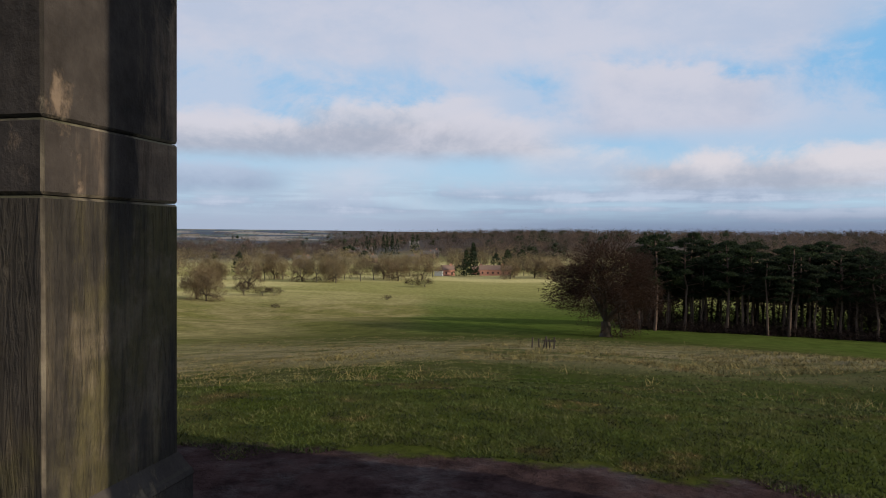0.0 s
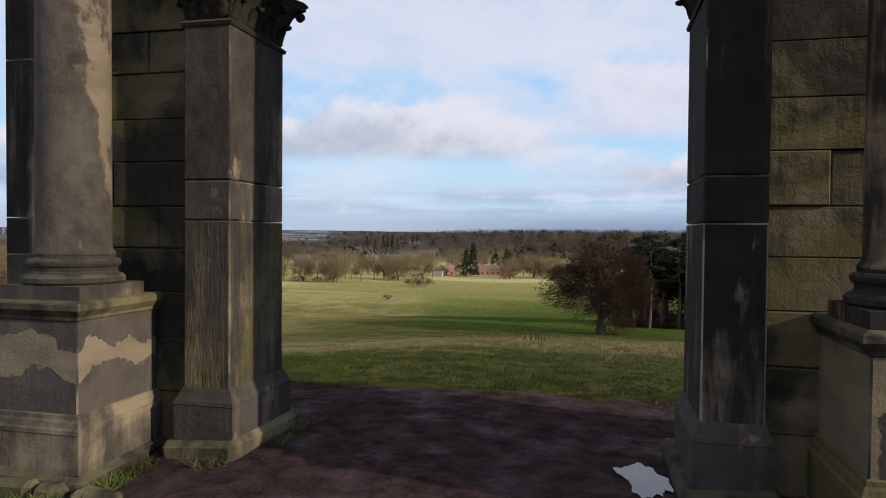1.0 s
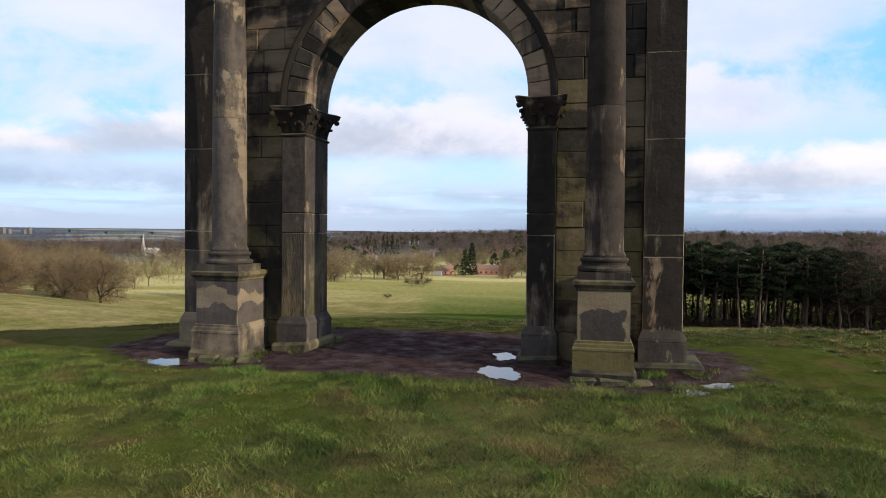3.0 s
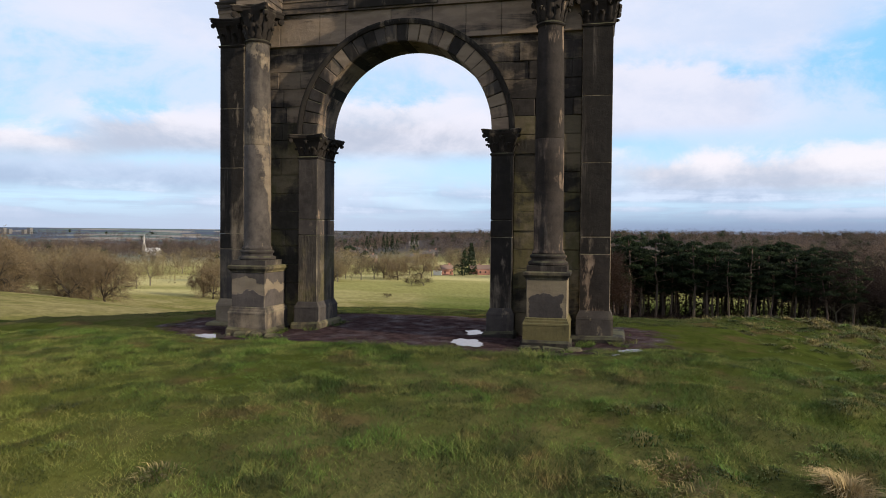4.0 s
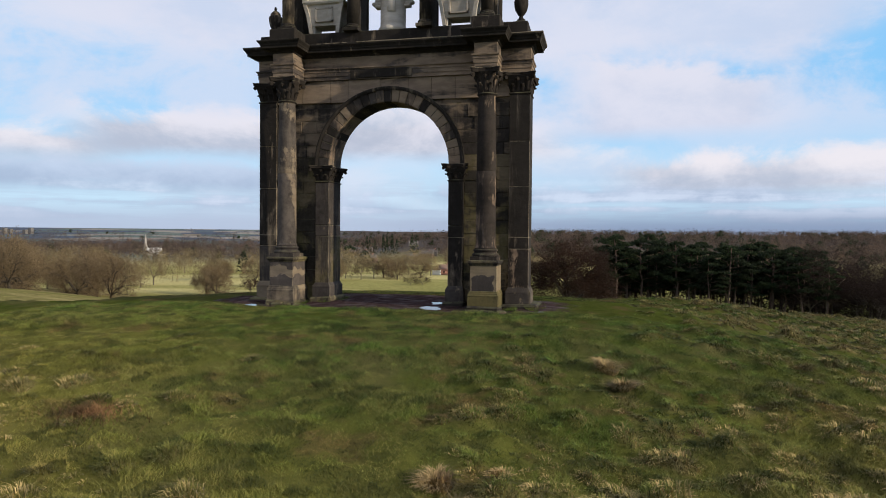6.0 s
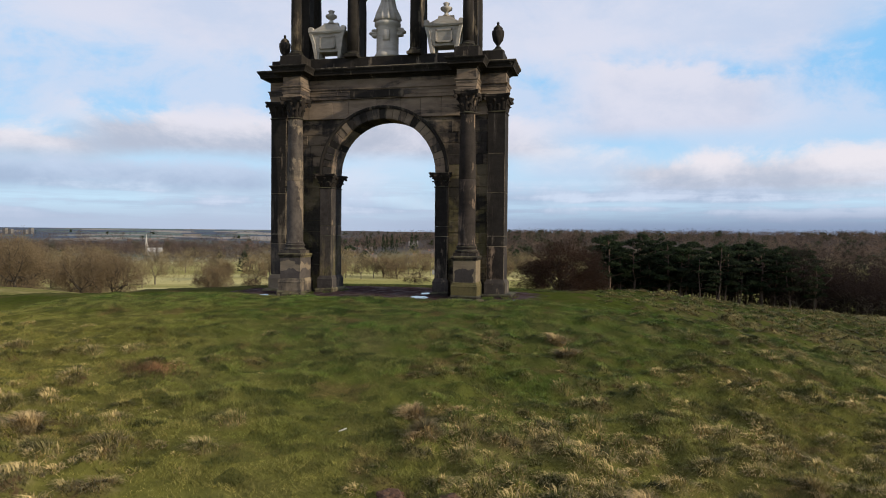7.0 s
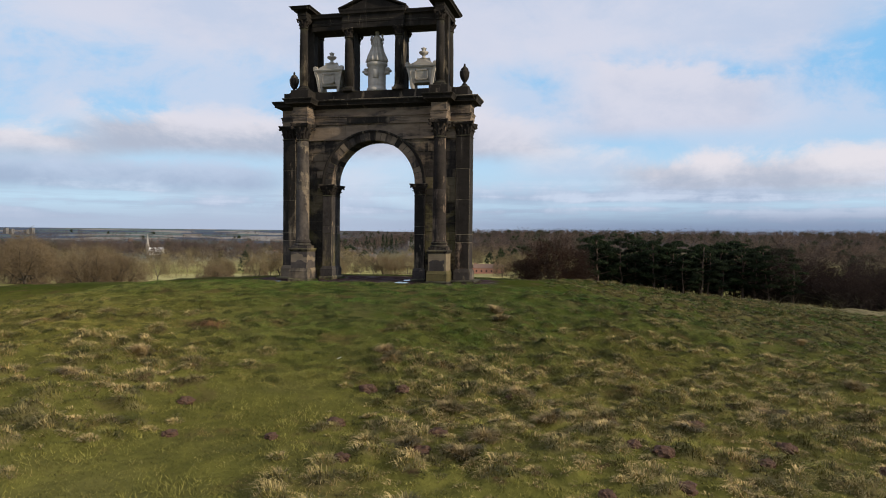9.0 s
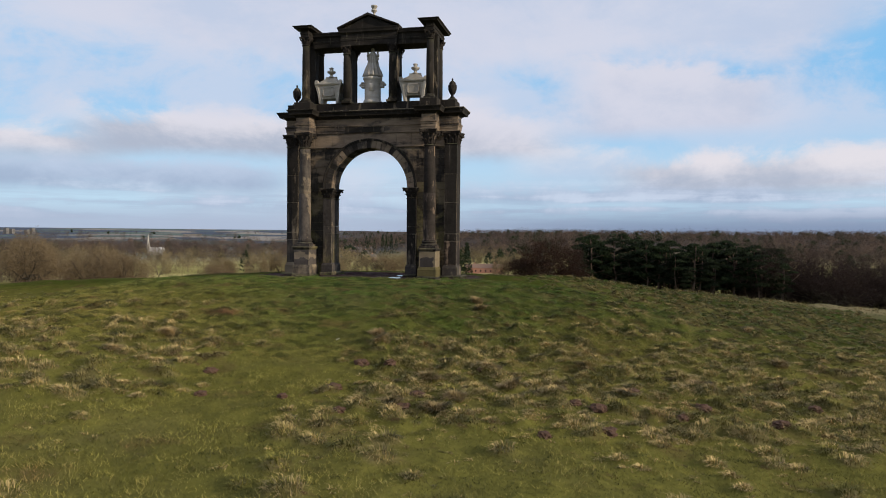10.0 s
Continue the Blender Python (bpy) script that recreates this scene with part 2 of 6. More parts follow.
STONE_CAP = stone("sandstone_capital_soot", 0.95, 0.0, flake=0.25, crust_a=(0.003, 0.003, 0.003), crust_b=(0.014, 0.012, 0.011), streak=0.25)
STONE_SOOT = stone("sandstone_soot_black", 0.9, 0.12, (0.2, 0.16, 0.11), (0.12, 0.095, 0.066), flake=0.4, crust_a=(0.004, 0.0037, 0.0036), crust_b=(0.02, 0.017, 0.015), chip=0.2, streak=0.35)
STONE_RING = stone("sandstone_voussoir", 0.56, 0.05, (0.23, 0.17, 0.12), (0.15, 0.108, 0.076), flake=0.45, run=1.4, vary=1.5, crust_a=(0.02, 0.0175, 0.016), crust_b=(0.06, 0.05, 0.043))
STONE_BLACK = stone("sandstone_column_black", 0.82, 0.05, flake=0.56, run=0.9, crust_a=(0.006, 0.0055, 0.0055), crust_b=(0.026, 0.022, 0.02), chip=0.3, streak=0.6)
STONE_LICHEN = stone("sandstone_lichen", 0.35, 0.9, (0.22, 0.17, 0.06), (0.15, 0.11, 0.045), run=0.3)
STONE_BAND = stone("sandstone_banded", 0.43, 0.0, (0.28, 0.205, 0.148), (0.175, 0.125, 0.092), run=0.3, vary=0.5, bed=5.5, crust_a=(0.02, 0.0175, 0.0165), crust_b=(0.07, 0.058, 0.052))
STONE_PLINTH = stone("sandstone_plinth", 0.72, 0.4, (0.25, 0.198, 0.138), (0.165, 0.127, 0.09), flake=0.45, run=0.5, crust_a=(0.022, 0.019, 0.0185), crust_b=(0.056, 0.048, 0.043))
STONE_MOSS = stone("sandstone_mossy_ledge", 0.62, 0.55, (0.17, 0.14, 0.075), (0.10, 0.082, 0.045), run=0.3)
STONE_COL = stone("sandstone_column", 0.70, 0.08, (0.27, 0.215, 0.155), (0.18, 0.138, 0.10), flake=0.8, run=0.8, crust_a=(0.022, 0.0195, 0.019), crust_b=(0.085, 0.072, 0.063))
# pale stone for worn arrises, and for lit lines painted on capitals and cornice
STONE_EDGE = stone("sandstone_worn_lit_edge", 0.5, 0.2, (0.33, 0.28, 0.2), (0.22, 0.18, 0.13))
STONE_PALE = stone("sandstone_pale", 0.16, 0.05, (0.66, 0.61, 0.54), (0.5, 0.46, 0.40), run=1.0, crust_a=(0.10, 0.09, 0.08), crust_b=(0.2, 0.18, 0.16))


def ground_material():
    k = Nodes("meadow")
    x, y, z = k.sep(k.pos)
    fine = k.noise(6, 6, 0.65)
    mid = k.noise(0.55, 6, 0.6)
    broad = k.noise(0.09, 5, 0.55, warp=0.4)
    far = k.noise(0.012, 5, 0.55, warp=0.5)
    # paler sooner on the left: colour makes up for that slope's weaker sunlight
    olive = k.ramp(k.math("ADD", k.math("MULTIPLY_ADD", k.ramp(x, 6, 12), -6.0, k.math("MULTIPLY_ADD", k.ramp(x, 3, -6), -6.0, y)), k.math("MULTIPLY_ADD", broad, 6.0, -3.0)), -7, -18)
    green = k.mix(fine, k.mix(olive, (0.028, 0.042, 0.008), (0.058, 0.06, 0.012)), k.mix(olive, (0.075, 0.092, 0.018), (0.21, 0.19, 0.042)))
    dry = k.mix(fine, (0.07, 0.06, 0.026), (0.17, 0.14, 0.07))
    m = k.ramp(k.math("ADD", k.math("MULTIPLY", mid, 0.55), k.math("MULTIPLY", broad, 0.6)), 0.52, 0.72)
    clump = k.ramp(k.noise(2.2, 6, 0.7, shift=(4, 8, 0)), 0.36, 0.64)
    green = k.mix(k.math("MULTIPLY", clump, 0.55), green, k.mix(0.5, green, (0.012, 0.02, 0.003)))
    colour = k.mix(k.math("MULTIPLY", m, 0.6), green, dry)
    russet = k.ramp(k.noise(0.8, 6, 0.68, shift=(11, 2, 0)), 0.54, 0.66)
    colour = k.mix(k.math("MULTIPLY", russet, 0.55), colour, k.mix(fine, (0.06, 0.036, 0.02), (0.14, 0.085, 0.045)))
    colour = k.mix(k.math("MULTIPLY", k.ramp(far, 0.42, 0.62), 0.5), colour, (0.13, 0.125, 0.035))
    thatch = k.nt.nodes.new("ShaderNodeAttribute")
    thatch.attribute_name = "thatch"
    colour = k.mix(k.math("MULTIPLY", k.ramp(thatch.outputs["Fac"], 0.1, 0.7), 0.75), colour, k.mix(k.ramp(k.noise(3.0, 6, 0.7), 0.35, 0.65), (0.075, 0.066, 0.02), (0.23, 0.185, 0.085)))
    bare = k.math("MULTIPLY", k.ramp(k.noise(1.3, 5, 0.65, shift=(5, 1, 0)), 0.60, 0.66), k.ramp(thatch.outputs["Fac"], 0.0, 0.25))
    colour = k.mix(k.math("MULTIPLY", bare, 0.8), colour, k.mix(fine, (0.05, 0.027, 0.016), (0.12, 0.068, 0.042)))
    colour = k.mix(k.ramp(y, 2.5, 9), colour, k.mix(k.ramp(mid, 0.35, 0.65), k.mix(fine, (0.022, 0.036, 0.007), (0.055, 0.075, 0.016)), k.mix(fine, (0.035, 0.044, 0.012), (0.08, 0.085, 0.03))))
    # rough bleached pasture on the slope behind, brighter fields in the valley, far hills tinted as haze
    rough_ = k.math("MULTIPLY", k.math("MULTIPLY", k.ramp(y, 11, 22), k.ramp(y, 70, 46)), k.ramp(k.noise(0.22, 6, 0.65, (0.5, 1, 1)), 0.33, 0.56))
    colour = k.mix(k.math("MULTIPLY", rough_, 0.92), colour, k.mix(fine, (0.15, 0.127, 0.07), (0.30, 0.25, 0.15)))
    dist = k.math("POWER", k.math("ADD", k.math("MULTIPLY", x, x), k.math("MULTIPLY", y, y)), 0.5)
    strips = k.noise(0.009, 4, 0.5, (0.35, 1.6, 1), warp=0.6)
    # darker from 60 m out: shade of the averted slope put into the colour
    colour = k.mix(k.math("MULTIPLY", k.ramp(dist, 60, 110), 0.8), colour, k.mix(k.ramp(k.noise(0.03, 6, 0.6, warp=0.5), 0.4, 0.6), (0.06, 0.07, 0.02), (0.11, 0.10, 0.038)))
    colour = k.mix(k.math("MULTIPLY", k.ramp(x, -12, -70), 0.75), colour, k.mix(k.ramp(k.noise(0.06, 7, 0.65), 0.38, 0.62), (0.20, 0.185, 0.06), (0.34, 0.285, 0.13)))
    lush = k.math("MULTIPLY", k.ramp(k.math("ADD", k.math("ADD", x, k.math("MULTIPLY", y, 0.243)), k.math("MULTIPLY_ADD", k.noise(0.03, 5, 0.6), 40.0, -20.0)), -14, 2), k.math("MULTIPLY", k.ramp(dist, 75, 110), k.ramp(dist, 420, 330)))
    colour = k.mix(k.math("MULTIPLY", lush, 0.75), colour, k.mix(mid, (0.05, 0.085, 0.014), (0.085, 0.125, 0.024)))
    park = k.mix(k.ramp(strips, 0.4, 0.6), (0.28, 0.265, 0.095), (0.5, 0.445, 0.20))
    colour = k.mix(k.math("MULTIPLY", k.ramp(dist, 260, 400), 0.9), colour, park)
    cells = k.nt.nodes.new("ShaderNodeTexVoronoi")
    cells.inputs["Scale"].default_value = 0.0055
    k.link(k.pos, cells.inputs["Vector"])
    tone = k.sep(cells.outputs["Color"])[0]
    # air haze put into the base colour: blue-grey hills left, purplish ridge right
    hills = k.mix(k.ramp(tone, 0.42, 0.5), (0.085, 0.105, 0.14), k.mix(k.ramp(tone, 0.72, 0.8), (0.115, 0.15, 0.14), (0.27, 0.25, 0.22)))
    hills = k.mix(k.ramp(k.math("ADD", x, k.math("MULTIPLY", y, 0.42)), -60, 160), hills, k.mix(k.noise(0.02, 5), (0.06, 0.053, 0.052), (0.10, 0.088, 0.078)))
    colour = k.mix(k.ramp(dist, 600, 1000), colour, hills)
    mottle = k.math("MULTIPLY", k.ramp(k.math("ADD", k.math("MULTIPLY", k.noise(1.1, 5, 0.7), 0.5), k.math("MULTIPLY", k.noise(0.23, 5, 0.7), 0.5)), 0.36, 0.62), k.ramp(dist, 500, 200))
    colour = k.mix(k.math("MULTIPLY", mottle, 0.5), colour, k.mix(0.5, colour, (0.03, 0.032, 0.01)))
    rough_far = k.mix(k.ramp(k.noise(0.4, 9, 0.76, warp=0.3), 0.32, 0.68), (0.72, 0.72, 0.72), (1.22, 1.22, 1.18))
    colour = k.mix(k.math("MULTIPLY", k.ramp(dist, 30, 60), k.ramp(dist, 700, 400)), colour, k.mix(1.0, colour, rough_far, "MULTIPLY"))
    # trodden mud under the arch
    def dip(at, wide):
        return k.math("POWER", 2.718, k.math("MULTIPLY", k.math("POWER", k.math("ABSOLUTE", k.math("DIVIDE", k.math("SUBTRACT", x, at), wide)), 2.0), -1.0))

    reach = k.math("MULTIPLY", k.math("ADD", dip(3.1, 1.3), dip(-3.9, 1.3)), k.math("MULTIPLY", k.ramp(y, 0, -1), 0.5))
    reach = k.math("ADD", reach, 2.36)
    ex = k.math("POWER", k.math("ABSOLUTE", k.math("DIVIDE", k.math("ADD", x, 0.1), 5.6)), 2.6)
    ey = k.math("POWER", k.math("ABSOLUTE", k.math("DIVIDE", k.math("ADD", y, -0.15), reach)), 2.6)
    e = k.math("ADD", k.math("ADD", ex, ey), k.math("MULTIPLY_ADD", k.noise(1.3, 7, 0.65), 1.3, -0.65))
    mud = k.ramp(e, 1.12, 0.9)
    earth = k.mix(k.ramp(k.noise(3.5, 9, 0.7), 0.3, 0.7), (0.025, 0.0165, 0.017), (0.07, 0.046, 0.045))
    colour = k.mix(mud, colour, earth)
    wet = k.math("MULTIPLY", mud, k.ramp(k.noise(1.5, 8, 0.68, shift=(3, 1, 0)), 0.48, 0.72))
    rough = k.math("MULTIPLY_ADD", wet, -0.25, 0.92)
    k.bump([(fine, 0.03), (k.noise(2.4, 6, 0.6), 0.08), (k.math("MULTIPLY", mud, k.noise(7, 7, 0.7)), 0.06)])
    return k.done(colour, rough, k.math("MULTIPLY", wet, 0.22))


def blades_material(name, a, b, c, dry_low=None, edge=(-12, -22), patchy=0.9):
    """dry_low: the colours further down the slope, past the lush turf round the arch."""
    k = Nodes(name)
    r = k.geo.outputs["Random Per Island"]
    patch = k.ramp(k.noise(0.9, 6, 0.65), 0.38, 0.62)
    colour = k.mix(r, a, b)
    if dry_low:
        # with negative edges, blades left of x 3 are lightened against the slope's shading
        olive = k.ramp(k.math("ADD", k.math("MULTIPLY_ADD", k.ramp(k.sep(k.pos)[0], 6, 12), -6.0 if edge[1] < 0 else 0.0, k.math("MULTIPLY_ADD", k.ramp(k.sep(k.pos)[0], 3, -6), -6.0 if edge[1] < 0 else 7.0, k.sep(k.pos)[1])), k.math("MULTIPLY_ADD", k.noise(0.09, 5, 0.55, warp=0.4), 6.0, -3.0)), *edge)
        colour = k.mix(olive, colour, k.mix(r, *dry_low))
    colour = k.mix(k.math("MULTIPLY", patch, k.math("MULTIPLY", r, patchy)), colour, c)
    russet = k.ramp(k.noise(0.8, 6, 0.68, shift=(11, 2, 0)), 0.54, 0.66)
    colour = k.mix(k.math("MULTIPLY", russet, 0.6), colour, k.mix(r, (0.06, 0.036, 0.02), (0.17, 0.105, 0.05)))
    tone = k.math("MULTIPLY_ADD", k.cell(3.2), 0.6, k.math("MULTIPLY", k.noise(2.2, 6, 0.7, shift=(4, 8, 0)), 0.55))
    colour = k.mix(1.0, colour, k.mix(k.ramp(tone, 0.2, 0.85), (0.42, 0.46, 0.42), (1.7, 1.58, 1.45)), "MULTIPLY")
    return k.done(colour, 0.75, 0.2)


def plain_noise(name, a, b, scale=4.0, rough=0.85, stretch=(1, 1, 1), bump=0.01, spec=0.25, random=0.0):
    k = Nodes(name)
    n = k.noise(scale, 6, 0.62, stretch)
    colour = k.mix(n, a, b)
    if random:
        colour = k.mix(k.math("MULTIPLY", k.obj.outputs["Random"], random), colour, tuple(v * 0.45 for v in a))
    k.bump([(n, bump), (k.noise(scale * 7, 4, 0.6, stretch), bump * 0.4)])
    return k.done(colour, rough, spec)


def island_colours(name, a, b, c, rough=0.9, tree=0.06):
    """Colour that changes from one loose piece to the next."""
    k = Nodes(name)
    r = k.geo.outputs["Random Per Island"]
    colour = k.mix(r, a, b)
    colour = k.mix(k.math("MULTIPLY", k.ramp(k.noise(tree, 3, 0.6), 0.38, 0.62), 0.8), colour, c)
    k.thin(colour, 0.4)
    return k.done(colour, rough, 0.15)


def stand_colours(name, a, b, c):
    """Colour that changes from tree to tree and from stand to stand."""
    k = Nodes(name)
    colour = k.mix(k.math("POWER", k.cell(0.055), 1.6), a, b)
    colour = k.mix(k.math("MULTIPLY", k.ramp(k.noise(0.012, 4, 0.6), 0.42, 0.6), 0.7), colour, c)
    colour = k.mix(1.0, colour, k.mix(k.geo.outputs["Random Per Island"], (0.92, 0.92, 0.92), (1.08, 1.08, 1.08)), "MULTIPLY")
    k.thin(colour, 0.45)
    return k.done(colour, 0.9, 0.1)


MEADOW = ground_material()
GRASS = blades_material("grass_blades", (0.024, 0.052, 0.008), (0.074, 0.13, 0.022), (0.15, 0.13, 0.048), ((0.085, 0.09, 0.018), (0.2, 0.188, 0.048)), (-7, -18), patchy=0.8)
SLOPE = blades_material("slope_grass_blades", (0.018, 0.032, 0.006), (0.05, 0.072, 0.014), (0.09, 0.085, 0.033), ((0.07, 0.075, 0.028), (0.20, 0.17, 0.085)), (9, 24))
BLEACHED = blades_material("bleached_grass_blades", (0.12, 0.095, 0.042), (0.34, 0.265, 0.14), (0.19, 0.15, 0.07))
RUSSET = blades_material("dead_russet_stems", (0.07, 0.035, 0.02), (0.2, 0.115, 0.06), (0.15, 0.11, 0.05))
STRAW = blades_material("dry_grass_blades", (0.068, 0.064, 0.019), (0.215, 0.172, 0.08), (0.075, 0.088, 0.018), ((0.14, 0.118, 0.043), (0.47, 0.365, 0.185)), (-7, -14), 0.6)
OAK_BARK = plain_noise("dark_bark", (0.03, 0.024, 0.018), (0.075, 0.06, 0.042), 3.0, stretch=(3, 3, 0.5), bump=0.03)
BARK = plain_noise("bark", (0.07, 0.058, 0.042), (0.19, 0.155, 0.11), 3.0, stretch=(3, 3, 0.5), bump=0.03)
TWIG = island_colours("twigs", (0.085, 0.063, 0.038), (0.34, 0.25, 0.14), (0.17, 0.126, 0.074))
OAK_LEAF = island_colours("oak_twigs_and_dead_leaves", (0.022, 0.014, 0.010), (0.07, 0.04, 0.025), (0.034, 0.021, 0.016))
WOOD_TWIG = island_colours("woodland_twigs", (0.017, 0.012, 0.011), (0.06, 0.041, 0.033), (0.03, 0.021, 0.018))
NEEDLE = island_colours("pine_needles", (0.014, 0.024, 0.012), (0.056, 0.078, 0.034), (0.022, 0.028, 0.017), tree=0.22)
PINE_BARK = plain_noise("pine_bark", (0.05, 0.036, 0.028), (0.15, 0.10, 0.075), 2.0, stretch=(3, 3, 0.6), bump=0.02)
FAR_WOOD = stand_colours("far_bare_woods", (0.05, 0.038, 0.034), (0.20, 0.145, 0.10), (0.105, 0.077, 0.062))
FAR_PARK = stand_colours("far_park_twigs", (0.11, 0.085, 0.052), (0.36, 0.285, 0.15), (0.24, 0.19, 0.10))
FAR_FIR = island_colours("far_conifers", (0.018, 0.03, 0.014), (0.05, 0.065, 0.03), (0.03, 0.04, 0.025))
BRICK = plain_noise("red_brick", (0.38, 0.17, 0.12), (0.48, 0.25, 0.18), 1.5)
ROOF = plain_noise("roof_tiles", (0.16, 0.10, 0.075), (0.25, 0.17, 0.13), 1.5)
WHITEWASH = plain_noise("white_render", (0.68, 0.66, 0.6), (0.8, 0.78, 0.72), 0.5)
TIMBER = plain_noise("weathered_timber", (0.03, 0.024, 0.018), (0.075, 0.06, 0.045), 5.0, stretch=(1, 1, 0.2))
EARTH = plain_noise("molehill_earth", (0.055, 0.029, 0.018), (0.13, 0.072, 0.045), 14.0, bump=0.03)


def water_material():
    k = Nodes("puddle_water")
    k.bump([(k.noise(3, 2), 0.0008)])
    return k.done((0.03, 0.025, 0.022), 0.03, 0.9)


WATER = water_material()

# ---- helpers for meshes ----
def part(name, bm, material, parent, label="", smooth=False):
    me = bpy.data.meshes.new(name)
    bm.to_mesh(me)
    bm.free()
    me.materials.append(material)
    if smooth:
        me.shade_smooth()
    ob = new(name, me)
    ob.parent = parent
    return tagged(ob, label)


def worn(ob):
    """Gives the chamfered edges of a block the pale stone of a worn arris."""
    ob.data.materials.append(STONE_EDGE)
    for f in ob.data.polygons:
        n = sorted(abs(c) for c in f.normal)
        f.material_index = 1 if n[1] > 0.35 else 0
    return ob


def thing(name, label, category, group="", at=(0, 0, 0), turn=0.0):
    ob = new(name)
    ob.matrix_basis = pose(*at, 0, 0, turn)
    return tagged(ob, label, category, group)


def from_arrays(name, verts, faces, material, parent=None, smooth=False):
    """A mesh from numpy arrays: verts (n, 3), faces (m, 3 or 4)."""
    me = bpy.data.meshes.new(name)
    k = faces.shape[1]
    me.vertices.add(len(verts))
    me.vertices.foreach_set("co", np.ascontiguousarray(verts, dtype=np.float32).ravel())
    me.loops.add(faces.size)
    me.loops.foreach_set("vertex_index", np.ascontiguousarray(faces, dtype=np.int32).ravel())
    me.polygons.add(len(faces))
    me.polygons.foreach_set("loop_start", np.arange(0, faces.size, k, dtype=np.int32))
    me.update(calc_edges=True)
    me.materials.append(material)
    if smooth:
        me.shade_smooth()
    ob = new(name, me)
    ob.parent = parent
    return ob


def box(bm, x0, x1, y0, y1, z0, z1, bevel=0.0, jitter=0.0):
    v = bmesh.ops.create_cube(bm, size=1)["verts"]
    for p in v:
        p.co = Vector(((x0 + x1) / 2 + p.co.x * (x1 - x0), (y0 + y1) / 2 + p.co.y * (y1 - y0), (z0 + z1) / 2 + p.co.z * (z1 - z0)))
        if jitter:
            p.co += Vector([random.uniform(-jitter, jitter) for _ in range(3)])
    if bevel:
        es = list({e for p in v for e in p.link_edges})
        bmesh.ops.bevel(bm, geom=es, offset=bevel, segments=1, affect="EDGES", profile=0.5)


def moulding(bm, rect, profile, closed=True):
    """A moulding that runs round a rectangle (x0, x1, y0, y1): profile rows of (how far out, z), bottom to top."""
    x0, x1, y0, y1 = rect
    rings = [[bm.verts.new((x, y, z)) for x, y in ((x0 - o, y0 - o), (x1 + o, y0 - o), (x1 + o, y1 + o), (x0 - o, y1 + o))] for o, z in profile]
    for a, b in zip(rings, rings[1:]):
        for i in range(4):
            bm.faces.new((a[i], a[(i + 1) % 4], b[(i + 1) % 4], b[i]))
    bm.faces.new(rings[0][::-1])
    bm.faces.new(rings[-1])


def lathe(bm, profile, segs=24, centre=(0, 0, 0), wear=0.0):
    """A turned shape: profile rows of (radius, z), bottom to top."""
    cx, cy, cz = centre
    rings = []
    for r, z in profile:
        rings.append([bm.verts.new((cx + r * (1 + random.uniform(-wear, wear)) * math.cos(6.28319 * i / segs),
                                    cy + r * (1 + random.uniform(-wear, wear)) * math.sin(6.28319 * i / segs), cz + z)) for i in range(segs)])
    for a, b in zip(rings, rings[1:]):
        for i in range(segs):
            bm.faces.new((a[i], a[(i + 1) % segs], b[(i + 1) % segs], b[i]))
    bm.faces.new(rings[0][::-1])
    bm.faces.new(rings[-1])


# ---- the hill and the valley ----
def smooth(v, lo, hi):
    t = np.clip((v - lo) / (hi - lo), 0, 1)
    return t * t * (3 - 2 * t)


GRIDS = {}


def field_noise(x, y, scale, seed):
    """Smooth value noise on a grid of random numbers, 0 to 1."""
    if seed not in GRIDS:
        GRIDS[seed] = np.random.default_rng(seed).uniform(size=(64, 64))
    g = GRIDS[seed]
    u, v = x / scale, y / scale
    iu, iv = np.floor(u).astype(int), np.floor(v).astype(int)
    fu, fv = u - iu, v - iv
    fu, fv = fu * fu * (3 - 2 * fu), fv * fv * (3 - 2 * fv)
    q = lambda i, j: g[(iu + i) % 64, (iv + j) % 64]
    return (q(0, 0) * (1 - fu) + q(1, 0) * fu) * (1 - fv) + (q(0, 1) * (1 - fu) + q(1, 1) * fu) * fv


def tussock_zone(x, y):
    """Where the long grass grows: the shoulder to the right of the trodden way, and a patch to its left."""
    way = 4.0 - (y + 13) * 0.12
    end = y - (-20.6 + 0.32 * np.clip(x - 2.9, 0, 14))
    right = smooth(x - way, 0.3, 1.6) * smooth(-y, 4.5, 8) * (0.12 + 0.88 * smooth(end, -1.2, 0.6))
    left = 0.85 * smooth(way - 2.2 - x, 0.2, 1.6) * smooth(-y, 12.2, 14.6) * smooth(end, -1.0, 0.6)
    side = 0.85 * smooth(x, 6.5, 10) * smooth(y, -8, -4)
    thin = 0.2 * smooth(-y, 6, 10) * smooth(np.abs(x - way + 1.1), 0.9, 1.6)
    return np.maximum(np.maximum(right, left), np.maximum(side, thin))


